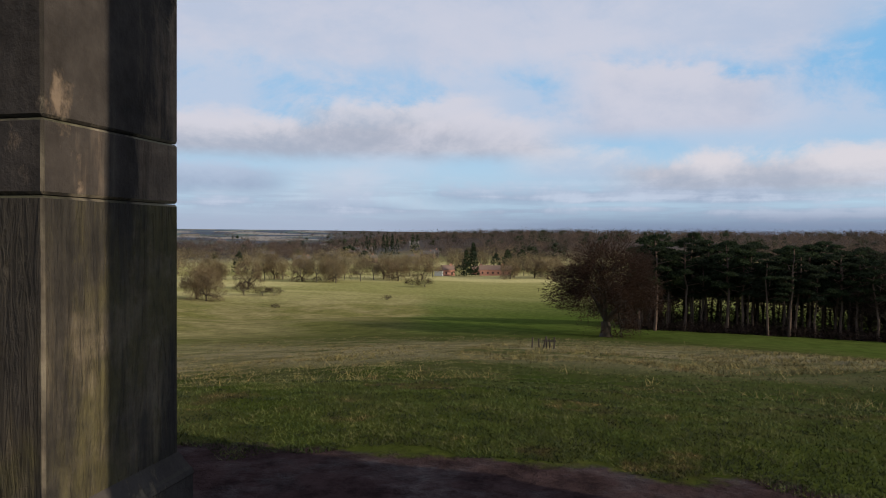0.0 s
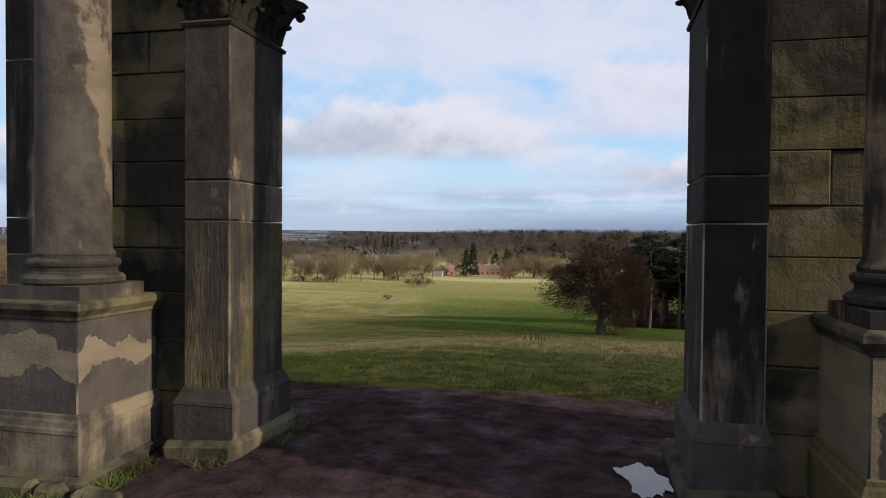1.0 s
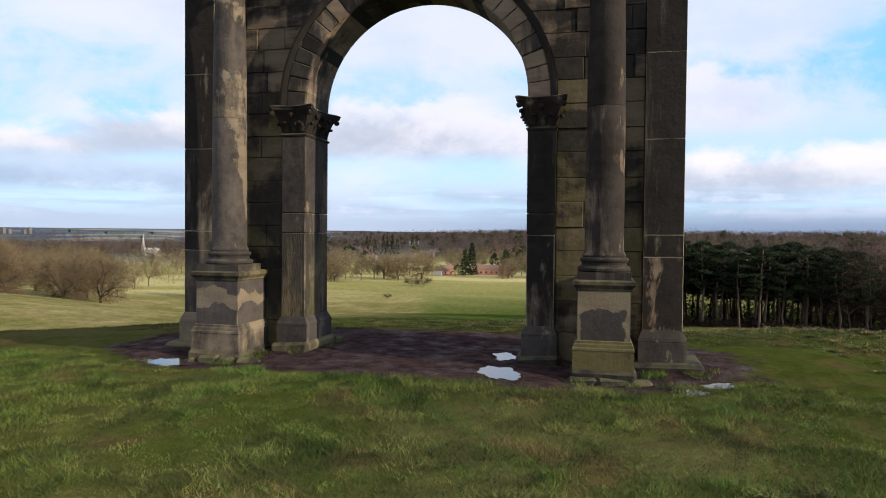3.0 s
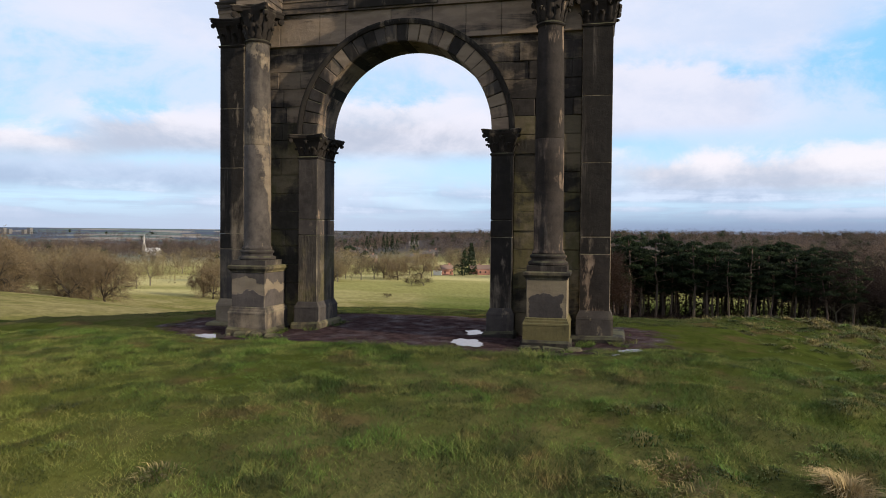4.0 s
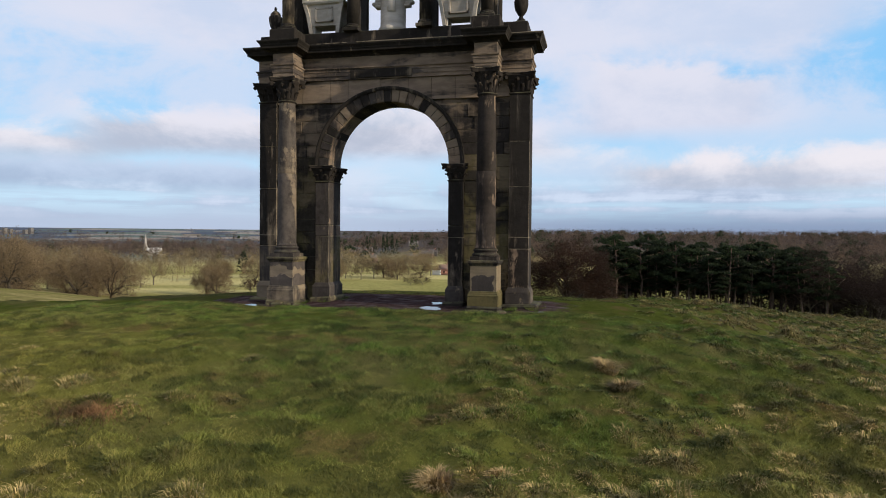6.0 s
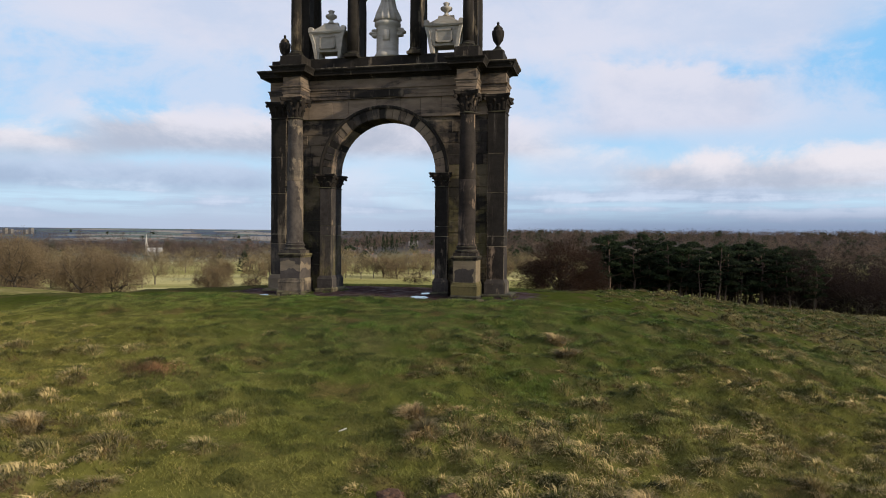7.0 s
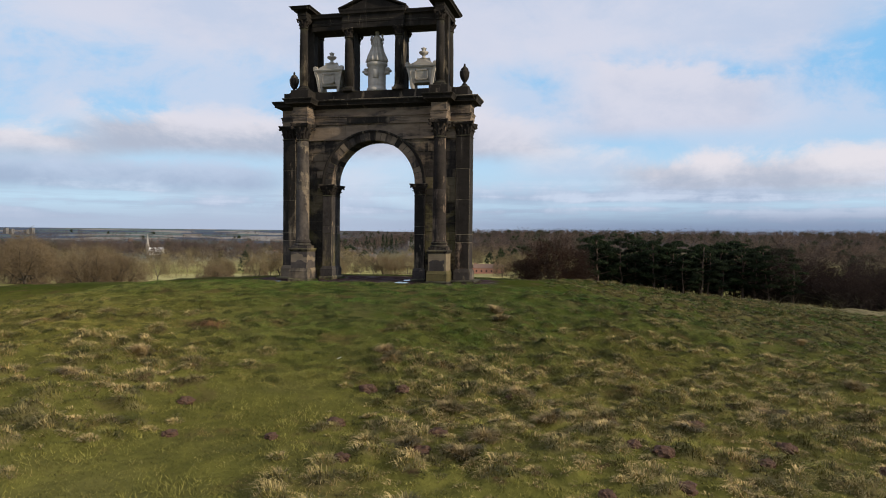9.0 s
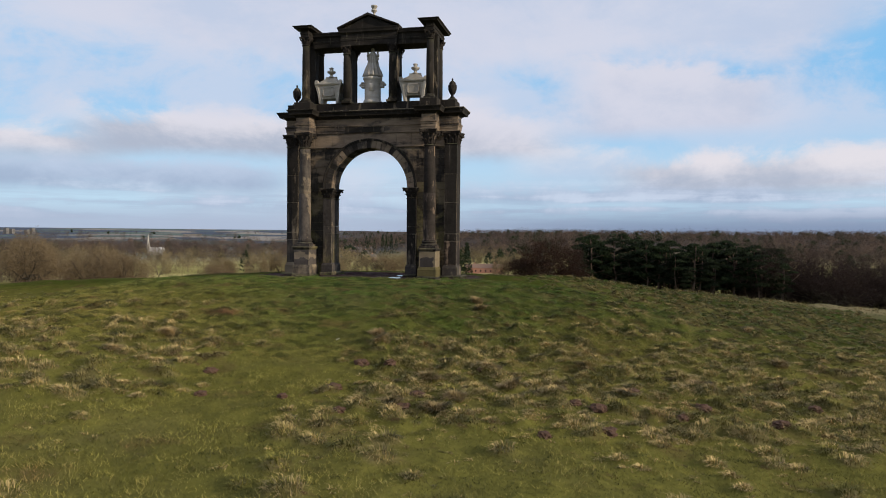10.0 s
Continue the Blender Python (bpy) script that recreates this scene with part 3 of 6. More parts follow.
def tuft_field(cell, seed, most, radius, height):
    """Grass tufts, one at most in each cell of a loose grid: their centres, radii and heights (0: none there)."""
    rng = np.random.default_rng(seed)
    ni, nj = int(48 / cell), int(46 / cell)
    i, j = np.meshgrid(np.arange(ni), np.arange(nj), indexing="ij")
    cx = -20 + (i + rng.uniform(0.05, 0.95, i.shape)) * cell
    cy = -28 + (j + rng.uniform(0.05, 0.95, i.shape)) * cell
    patch = smooth(field_noise(cx, cy, 1.5, seed + 1) * 0.6 + field_noise(cx, cy, 0.7, seed + 2) * 0.4, 0.22, 0.66)
    there = rng.uniform(size=i.shape) < most * tussock_zone(cx, cy) * (0.18 + 0.9 * patch)
    size = rng.uniform(0, 1, i.shape) ** 1.5
    low = 0.55 + 0.45 * np.maximum(smooth(-cy, 8, 13), 0.7 * smooth(cx, 8, 11))
    return cell, cx, cy, radius[0] + (radius[1] - radius[0]) * size, (height[0] + (height[1] - height[0]) * size) * there * low


TUFTS = tuft_field(0.43, 61, 1.0, (0.15, 0.34), (0.055, 0.17))
TUFTLETS = tuft_field(0.21, 71, 0.85, (0.06, 0.115), (0.02, 0.055))


def mounds(x, y):
    """The low mounds of thatch on which the tufts stand."""
    out = np.zeros(np.shape(x))
    for cell, cx, cy, r, h in (TUFTS, TUFTLETS):
        i, j = np.floor((x + 20) / cell).astype(int), np.floor((y + 28) / cell).astype(int)
        for di in (-1, 0, 1):
            for dj in (-1, 0, 1):
                k = (np.clip(i + di, 0, cx.shape[0] - 1), np.clip(j + dj, 0, cx.shape[1] - 1))
                out = np.maximum(out, h[k] * np.exp(-1.5 * ((x - cx[k]) ** 2 + (y - cy[k]) ** 2) / r[k] ** 2))
    return out


VIEW = radians(20)       # the way the flight points, left of +y
BACK_R = (0, 3, 7, 12, 20, 31, 40, 60, 95, 118, 150, 235, 420)
BACK_Z = (0, -0.02, -0.45, -1.15, -2.25, -3.85, -5.2, -8.0, -12.7, -13.9, -17.5, -29, -30)


def land(x, y):
    """The height of the ground."""
    x, y = np.asarray(x, float), np.asarray(y, float)
    r = np.hypot(x, y)
    # the slope in front of the arch
    fy = smooth(-y, 2.5, 19)
    front = -fy * (0.82 + 0.8 * smooth(x, -4, 5)) - 0.36 * smooth(x, 4, 8) * (1 - smooth(x, 12, 18)) * np.exp(-(((y + 10.5) / 4.6) ** 2))
    rx = np.clip(x - 4, 0, 10)
    side = np.where(x > 0, -0.0122 * rx ** 2 - 0.13 * np.clip(x - 14, 0, 70), -0.055 * np.clip(-x - 4.5, 0, 60)) * (1 - 0.6 * fy)
    # behind it the hill falls to the valley; its shoulder runs on to the right
    lean = np.arctan2(x, y) + VIEW
    keep = 1 - smooth(r, 28, 85)
    back = np.interp(np.clip(r + (np.clip(y - 0.9 * np.clip(x - 5, 0, 40), 0, None) - r) * keep * smooth(x, 2, 9), 0, None), BACK_R, BACK_Z)
    back = back * (1 - 0.48 * smooth(-lean, 0.15, 0.6) * smooth(r, 60, 160) * (1 - smooth(r, 260, 420)))
    w = smooth(y, 1.0, 9)
    out = smooth(r, 30, 75)
    near = front + side
    z = (near * (1 - out) + np.minimum(back, near) * out) * (1 - w) + w * (back + side * keep)
    # far land: hills to the left, a wooded ridge ahead and to the right
    right = smooth(lean, -0.12, 0.25)
    far = (1 - right) * (52 * smooth(r, 1300, 4200) - 6 * smooth(r, 2400, 2600)) + right * (25 * smooth(r, 560, 1350) + 12 * smooth(r, 1400, 3500))
    z = z + far
    if np.min(r) < 60:
        hump = (field_noise(x + 0.4 * y, y * 1.3, 0.95, 51) - 0.5) * 0.10 + (field_noise(x, y, 0.38, 52) ** 2 - 0.33) * 0.24
        z = z + hump * (0.3 + 0.45 * tussock_zone(x, y)) * smooth(r, 3.5, 7) * (1 - smooth(r, 40, 60)) + mounds(x, y)
    along = np.clip(((x - 11.4) * 3.0 + (y + 2.6) * -0.8) / 9.64, -0.3, 1.3)
    off = np.hypot(x - 11.4 - 3.0 * along, y + 2.6 + 0.8 * along)
    z = z - 0.17 * np.exp(-((off / 0.33) ** 2)) * smooth(along, -0.25, 0.1) * (1 - smooth(along, 0.9, 1.25))
    z = z - 0.11 * np.exp(-(((np.abs(x) - 3.2) / 1.1) ** 2) - ((y + 1.45) / 0.75) ** 2)
    z = z + 0.05 * np.sin(x * 0.9 + 1.3 * np.sin(y * 0.5)) * np.sin(y * 0.8 + x * 0.23) * smooth(r, 4, 10)
    z = z + 0.9 * np.sin(x * 0.021 + 2) * np.sin(y * 0.017 + x * 0.008) * smooth(r, 70, 200)
    return z


def in_mud(x, y):
    reach = 2.36 + 0.5 * (np.exp(-((x - 3.1) / 1.3) ** 2) + np.exp(-((x + 3.9) / 1.3) ** 2)) * smooth(-y, 0, 1)
    return (np.abs((x + 0.1) / 5.6) ** 2.6 + np.abs((y - 0.15) / reach) ** 2.6) < 1.0 + 0.9 * (field_noise(x, y, 0.5, 77) - 0.5)


def ground_axis(lo, hi, step, below, above, growth):
    """Even steps over the near slope, then steps that grow towards the horizon."""
    core = np.arange(lo, hi, step)
    far = np.cumsum(step * growth ** np.arange(1, 400))
    return np.r_[(lo - far[far < below])[::-1], core, core[-1] + far[far < above]]


def make_ground():
    X, Y = np.meshgrid(ground_axis(-15, 25, 0.115, 8000, 8000, 1.045), ground_axis(-25.5, 3.5, 0.115, 3000, 8000, 1.04))
    Z = land(X, Y)
    v = np.stack([X.ravel(), Y.ravel(), Z.ravel()], 1)
    i = np.arange(X.size).reshape(X.shape)
    f = np.stack([i[:-1, :-1].ravel(), i[:-1, 1:].ravel(), i[1:, 1:].ravel(), i[1:, :-1].ravel()], 1)
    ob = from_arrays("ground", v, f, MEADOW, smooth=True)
    thatch = ob.data.attributes.new("thatch", "FLOAT", "POINT")
    thatch.data.foreach_set("value", np.clip(mounds(v[:, 0], v[:, 1]) / 0.12, 0, 1).astype(np.float32))
    tagged(ob, "grassy hilltop meadow falling to a wide park valley", "ground", kind="structure")


make_ground()


def puddle(x, y, rx, ry, turn, z):
    bm = bmesh.new()
    c = bm.verts.new((x, y, z))
    ring = []
    for i in range(40):
        a = i * 6.28319 / 40
        k = 1 + 0.45 * noise.noise((math.cos(a) * 1.7 + x, math.sin(a) * 1.7 + y, 3)) + 0.28 * noise.noise((math.cos(a) * 5 + x, math.sin(a) * 5 + y, 7))
        px, py = rx * k * math.cos(a), ry * k * math.sin(a)
        ca, sa = math.cos(radians(turn)), math.sin(radians(turn))
        ring.append(bm.verts.new((x + px * ca - py * sa, y + px * sa + py * ca, z)))
    for i in range(40):
        bm.faces.new((c, ring[i], ring[(i + 1) % 40]))
    me = bpy.data.meshes.new("puddle")
    bm.to_mesh(me)
    bm.free()
    me.materials.append(WATER)
    tagged(new("puddle", me), "shallow rain puddle in trodden red-brown mud", "puddle", "puddles round the arch", "structure")


for row in ((-3.75, -2.0, 0.42, 0.34, 10), (1.66, -1.5, 0.46, 0.3, -62), (1.56, -0.2, 0.17, 0.36, 14), (4.27, -2.0, 0.21, 0.19, 14), (4.72, -1.55, 0.24, 0.15, 40)):
    puddle(*row, float(land(row[0], row[1])) + 0.012)


# ---- the arch ----
D1, D2, YD = 2.77, 3.54, -1.31            # pedestal: inner and outer side, front
P1, P2, YP = 1.93, 2.38, -0.50            # pier that carries the arch ring
E1, E2, YE = 3.76, 4.36, -0.41            # corner pilaster
YW = -0.33                                # wall face
CX, CY, CR = 3.155, -0.90, 0.29           # column
Z_IMP, R_IN, R_OUT = 4.27, 1.93, 2.40     # springing and ring of the arch

def crowned(ob):
    """The pale upper edge of a capital: its lit line, put in as colour."""
    ob.data.materials.append(STONE_EDGE)
    return ob


arch = thing("triumphal_arch", "soot-blackened sandstone triumphal arch with columns, standing on a grassy hilltop", "triumphal arch")


def leaves_capital(bm, x0, x1, y0, y1, z0, z1, round_=False, flare=0.13):
    """A worn acanthus capital on a square or round bell: two rows of curled leaves, corner scrolls and an abacus."""
    h = z1 - z0
    cx, cy, hx, hy = (x0 + x1) / 2, (y0 + y1) / 2, (x1 - x0) / 2, (y1 - y0) / 2
    if round_:
        lathe(bm, [(hx + 0.03, z0), (hx + 0.045, z0 + 0.03), (hx + 0.02, z0 + 0.06), (hx, z0 + 0.07), (hx + 0.04, z0 + h * 0.45), (hx + flare * 0.55, z0 + h * 0.7), (hx + flare * 0.9, z0 + h * 0.84)], 20, (cx, cy, 0))
    else:
        moulding(bm, (x0, x1, y0, y1), [(0.03, z0), (0.04, z0 + 0.03), (0.0, z0 + 0.06), (0.04, z0 + h * 0.45), (flare * 0.5, z0 + h * 0.68), (flare * 0.86, z0 + h * 0.84)])
    plan = []
    for (ax, ay), (bx, by) in zip(((-1, -1), (1, -1), (1, 1), (-1, 1)), ((1, -1), (1, 1), (-1, 1), (-1, -1))):
        for t, dip in ((0.0, 0), (0.07, 0), (0.25, 0.62), (0.5, 0.9), (0.75, 0.62), (0.93, 0)):
            f = flare + 0.03
            px, py = ax + (bx - ax) * t, ay + (by - ay) * t
            ix, iy = (0, -py) if ay == by else (-px, 0)
            plan.append((cx + px * (hx + f) + ix * f * 0.8 * dip, cy + py * (hy + f) + iy * f * 0.8 * dip))
    levels = [(0.93, h * 0.83), (0.97, h * 0.87), (0.97, h * 0.93), (1.0, h * 0.94), (1.0, h * 0.985), (0.985, h)]
    rings = [[bm.verts.new((cx + (px - cx) * k, cy + (py - cy) * k, z0 + zz + random.uniform(-0.004, 0.004))) for px, py in plan] for k, zz in levels]
    for i, (ra, rb_) in enumerate(zip(rings, rings[1:])):
        for j in range(len(plan)):
            q = bm.faces.new((ra[j], ra[(j + 1) % len(plan)], rb_[(j + 1) % len(plan)], rb_[j]))
            q.material_index = 1 if i >= 4 else 0
    bm.faces.new(rings[0][::-1])
    bm.faces.new(rings[-1]).material_index = 1

    spots = []
    if round_:
        for i in range(12):
            a = 6.28319 * i / 12
            spots.append((cx + hx * math.cos(a), cy + hx * math.sin(a), math.cos(a), math.sin(a), i % 2))
    else:
        for fx, fy, ln in ((0, -1, hx), (0, 1, hx), (1, 0, hy), (-1, 0, hy)):
            n = max(3, round(ln * 2 / 0.14))
            for i in range(n):
                s = -ln + ln * 2 * (i + 0.5) / n
                spots.append((cx + fx * hx + (s if fy else 0), cy + fy * hy + (s if fx else 0), fx, fy, i % 2))
    leaves = [(px, py, z0 + 0.04, math.atan2(ny, nx), h * (0.68 if odd else 0.40), (0.15 if odd else 0.12) * (0.45 + 2.2 * flare)) for px, py, nx, ny, odd in spots]
    scrolls = [(cx + sx * (hx + flare - 0.03), cy + sy * (hy + flare - 0.03), z0 + h * 0.74, math.atan2(sy, sx), h * 0.2, 0.0) for sx in (-1, 1) for sy in (-1, 1)]
    return leaves, scrolls


def leaf_mesh():
    """An acanthus leaf one metre high that grows up the bell and curls over at its tip, its outline lobed."""
    bm = bmesh.new()
    rows = []
    for o, z, w in ((-0.25, 0, 0.5), (0.25, 0.2, 0.62), (0.4, 0.42, 0.42), (0.5, 0.6, 0.58), (0.85, 0.82, 0.4), (1.1, 0.98, 0.42), (1.4, 0.92, 0.26), (1.35, 0.78, 0.1)):
        rows.append([bm.verts.new(p) for p in ((o - 0.25, -w / 2, z), (o + 0.1, 0, z + 0.02), (o - 0.25, w / 2, z), (o - 0.5, 0, z - 0.03))])
    for a, b in zip(rows, rows[1:]):
        for i in range(4):
            bm.faces.new((a[i], a[(i + 1) % 4], b[(i + 1) % 4], b[i]))
    bm.faces.new(rows[0][::-1]), bm.faces.new(rows[-1])
    bmesh.ops.recalc_face_normals(bm, faces=bm.faces)
    me = bpy.data.meshes.new("acanthus_leaf")
    bm.to_mesh(me)
    bm.free()
    me.materials.append(STONE_CAP)
    me.shade_smooth()
    return me


def scroll_mesh():
    """A corner volute: a short fat roll."""
    bm = bmesh.new()
    for r, d in ((1.0, 1.0), (0.55, 1.35)):
        bmesh.ops.create_cone(bm, cap_ends=True, segments=12, radius1=r, radius2=r, depth=d, matrix=Matrix.Rotation(radians(90), 4, "X"))
    me = bpy.data.meshes.new("volute")
    bm.to_mesh(me)
    bm.free()
    me.materials.append(STONE_CAP)
    return me


LEAF, SCROLL = leaf_mesh(), scroll_mesh()


def capital(x0, x1, y0, y1, z0, z1, round_, flare, label):
    """A capital with its leaves and volutes, each a piece of its own."""
    bm = bmesh.new()
    leaves, scrolls = leaves_capital(bm, x0, x1, y0, y1, z0, z1, round_, flare)
    cap = crowned(part("capital", bm, STONE_CAP, arch, label))
    wide = 0.40 if z1 - z0 > 0.45 else 0.30
    for x, y, z, a, h, out in leaves:
        ob = new("acanthus_leaf", LEAF)
        ob.parent = cap
        ob.matrix_basis = Matrix.Translation((x, y, z)) @ Matrix.Rotation(a, 4, "Z") @ Matrix.Diagonal((out, wide * (0.6 if round_ and wide < 0.4 else 0.72), h, 1))
    for x, y, z, a, h, out in scrolls:
        ob = new("volute", SCROLL)
        ob.parent = cap
        ob.matrix_basis = Matrix.Translation((x, y, z)) @ Matrix.Rotation(a, 4, "Z") @ Matrix.Diagonal((h * 0.42, h * 0.42, h * 0.42, 1))


def make_pedestal(sx, sy):
    a, b = sorted((sx * D1, sx * D2))
    c, d = sorted((sy * abs(YD), sy * 0.34))
    rect = (a, b, c, d)
    bm = bmesh.new()
    box(bm, *rect, 0.48, 1.28, 0.012)
    die = worn(part("pedestal", bm, STONE_PED if sx < 0 else STONE_PATCH, arch, "pedestal die with crust flaking off pale stone"))
    bm = bmesh.new()
    moulding(bm, rect, [(0.055, 0.05), (0.055, 0.36), (0.064, 0.365), (0.06, 0.395), (0.045, 0.41), (0.036, 0.45), (0.02, 0.47), (0.016, 0.50), (0, 0.51)])
    part("plinth", bm, STONE_PLINTH if sx < 0 else STONE_LICHEN, die, "" if sx < 0 else "plinth with ochre lichen")
    bm = bmesh.new()
    moulding(bm, rect, [(0.0, 1.24), (0.016, 1.25), (0.018, 1.275), (0.04, 1.30), (0.066, 1.33), (0.066, 1.375), (0.058, 1.385), (0.02, 1.40)])
    part("cap", bm, STONE_MOSS, die, "moulded cap with green moss")
    bm = bmesh.new()
    box(bm, a - 0.10, b + 0.10, c - 0.10, d + 0.1, -0.25, 0.06, 0.05, 0.03)
    part("footing", bm, STONE_MOSS, die, "rough mossy footing stone")
    # rough rubble that shows where the turf has worn away from the front
    x = a - 0.16
    while x < b + 0.1:
        w = random.uniform(0.24, 0.52)
        bm = bmesh.new()
        y0 = (c - 0.22 if sy < 0 else d + 0.06) + random.uniform(-0.05, 0.04)
        box(bm, x, x + w - 0.015, y0, y0 + 0.2, -0.3, random.uniform(-0.09, 0.03), 0.05, 0.05)
        part("rubble_stone", bm, STONE_MOSS, die)
        x += w


def make_column(sx, sy):
    x, y = sx * CX, sy * abs(CY)
    bm = bmesh.new()
    lathe(bm, [(CR + 0.03, 1.745), (CR + 0.03, 1.77), (CR + 0.008, 1.80), (CR, 1.84), (CR, 2.6), (CR - 0.002, 3.2), (CR - 0.004, 3.975), (CR - 0.012, 3.985)], 40, (x, y, 0))
    skin = STONE_COL if sx < 0 else STONE_BLACK
    col = part("column", bm, skin, arch, "round sandstone column, half black, flaking to pale stone", True)
    bm = bmesh.new()
    lathe(bm, [(CR - 0.012, 3.985), (CR - 0.006, 4.0), (CR - 0.012, 4.8), (CR - 0.028, 5.6), (CR - 0.045, 6.14), (CR - 0.04, 6.17), (CR - 0.02, 6.19)], 40, (x, y, 0))
    part("upper_drum", bm, skin, col, smooth=True)
    bm = bmesh.new()
    moulding(bm, (x - 0.385, x + 0.385, y - 0.385, y + 0.385), [(0, 1.39), (0, 1.51)])
    lathe(bm, [(0.37, 1.51), (0.395, 1.53), (0.395, 1.565), (0.37, 1.59), (0.345, 1.595), (0.33, 1.62), (0.335, 1.65), (0.35, 1.66), (0.36, 1.68), (0.36, 1.70), (0.345, 1.72), (0.32, 1.725), (0.32, 1.75)], 40, (x, y, 0))
    part("column_base", bm, STONE_PLINTH if sx < 0 else STONE_BLACK, col, "attic base mouldings on a square plinth")
    r = CR - 0.045
    capital(x - r, x + r, y - r, y + r, 6.18, 6.95, True, 0.15, "black worn acanthus capital")


def make_pier(sx):
    """The pier with its pilasters and capital that carries the arch ring, through the whole depth."""
    a, b = sorted((sx * P1, sx * P2))
    rect = (a, b, YP, -YP)
    pier = None
    for z0, z1 in ((0.55, 2.05), (2.055, 2.40), (2.405, 3.78)):
        bm = bmesh.new()
        box(bm, a, b, YP, -YP, z0, z1, 0.013)
        # the right pier's blacker stone stands in for the column's shade on it
        if pier:
            worn(part("pier_block", bm, STONE if sx < 0 else STONE_DARK, pier))
        else:
            pier = worn(part("pier", bm, STONE_PIER if sx < 0 else STONE_DARK, arch, "pier with deeply scored bedding and crust"))
    bm = bmesh.new()
    moulding(bm, rect, [(0.06, 0.1), (0.06, 0.43), (0.066, 0.44), (0.058, 0.47), (0.045, 0.49), (0.03, 0.52), (0.012, 0.56), (0, 0.58)])
    part("plinth", bm, STONE_PLINTH, pier)
    bm = bmesh.new()
    box(bm, a - 0.14, b + 0.12, YP - 0.15, -YP + 0.15, -0.2, 0.12, 0.05, 0.04)
    part("footing", bm, STONE_MOSS, pier, "rough mossy footing stone")
    capital(a + 0.015, b - 0.015, YP + 0.015, -YP - 0.015, 3.74, 4.27, False, 0.17, "black acanthus capital with a pale abacus edge")


def make_corner(sx):
    a, b = sorted((sx * E1, sx * E2))
    pil = None
    for z0, z1 in ((0.55, 1.72), (1.725, 2.07), (2.075, 3.57), (3.575, 4.92), (4.925, 6.32)):
        bm = bmesh.new()
        box(bm, a, b, YE, -YE, z0, z1, 0.006)
        if pil:
            worn(part("pilaster_block", bm, STONE_DARK, pil))
        else:
            pil = worn(part("corner_pilaster", bm, STONE_PLINTH if sx < 0 else STONE_BLACK, arch, "black crusted corner pilaster in five blocks"))
    bm = bmesh.new()
    moulding(bm, (a, b, YE, -YE), [(0.066, 0.05), (0.066, 0.40), (0.07, 0.41), (0.062, 0.45), (0.05, 0.475), (0.03, 0.52), (0.01, 0.56), (0, 0.58)])
    part("plinth", bm, STONE_PLINTH, pil)
    bm = bmesh.new()
    box(bm, a - 0.2, b + 0.32, YE - 0.28, -YE + 0.28, -0.2, 0.07, 0.05, 0.05)
    part("footing", bm, STONE_MOSS, pil, "rough mossy footing stone")
    capital(a + 0.01, b - 0.01, YE + 0.01, -YE - 0.01, 6.31, 6.95, False, 0.15, "black worn acanthus capital")


for sx in (-1, 1):
    make_pier(sx)
    make_corner(sx)
    for sy in (-1, 1):
        make_pedestal(sx, sy)
        make_column(sx, sy)


def make_core():
    """The mortared core behind the facing: side walls, and the wall over the opening with the barrel cut out."""
    bm = bmesh.new()
    y = -YW - 0.05
    for sx in (-1, 1):
        a, b = sorted((sx * (P1 + 0.05), sx * (E2 - 0.05)))
        box(bm, a, b, -y, y, -0.2, 4.3)
    n = 32
    outer = [(-E2 + 0.05, Z_IMP), (-E2 + 0.05, 8.0), (E2 - 0.05, 8.0), (E2 - 0.05, Z_IMP)]
    inner = [((R_IN + 0.06) * math.cos(math.pi * i / n), Z_IMP + (R_IN + 0.06) * math.sin(math.pi * i / n)) for i in range(n + 1)]
    front = [bm.verts.new((x, -y, z)) for x, z in outer + inner]
    back = [bm.verts.new((x, y, z)) for x, z in outer + inner]
    bm.faces.new(front), bm.faces.new(back[::-1])
    for i in range(len(front)):
        j = (i + 1) % len(front)
        bm.faces.new((front[j], front[i], back[i], back[j]))
    bmesh.ops.recalc_face_normals(bm, faces=bm.faces)
    part("core_wall", bm, STONE_UPPER, arch, "mortared wall core")


make_core()


def prism(outline, y0, y1, bevel=0.012):
    """A block with the given outline in x and z, from y0 back to y1, its front edge chamfered."""
    bm = bmesh.new()
    cx = sum(p[0] for p in outline) / len(outline)
    cz = sum(p[1] for p in outline) / len(outline)
    mids = [bm.verts.new((x, y0 + bevel, z)) for x, z in outline]
    fr = []
    for x, z in outline:
        d = math.hypot(x - cx, z - cz)
        fr.append(bm.verts.new((x - (x - cx) / d * bevel * 1.2, y0, z - (z - cz) / d * bevel * 1.2)))
    bk = [bm.verts.new((x, y1, z)) for x, z in outline]
    n = len(outline)
    bm.faces.new(fr), bm.faces.new(bk[::-1])
    for a, b in ((mids, fr), (bk, mids)):
        for i in range(n):
            bm.faces.new((a[i], a[(i + 1) % n], b[(i + 1) % n], b[i]))
    bmesh.ops.recalc_face_normals(bm, faces=bm.faces)
    return bm


def add_block(name, outline, y0, y1, material, parent, bevel=0.012):
    """The block on the front, and the same mesh turned round on the back."""
    ob = part(name, prism(outline, y0, y1, bevel), material, parent)
    twin = ob.copy()
    scene.collection.objects.link(twin)
    twin.matrix_basis = Matrix.Rotation(math.pi, 4, "Z")


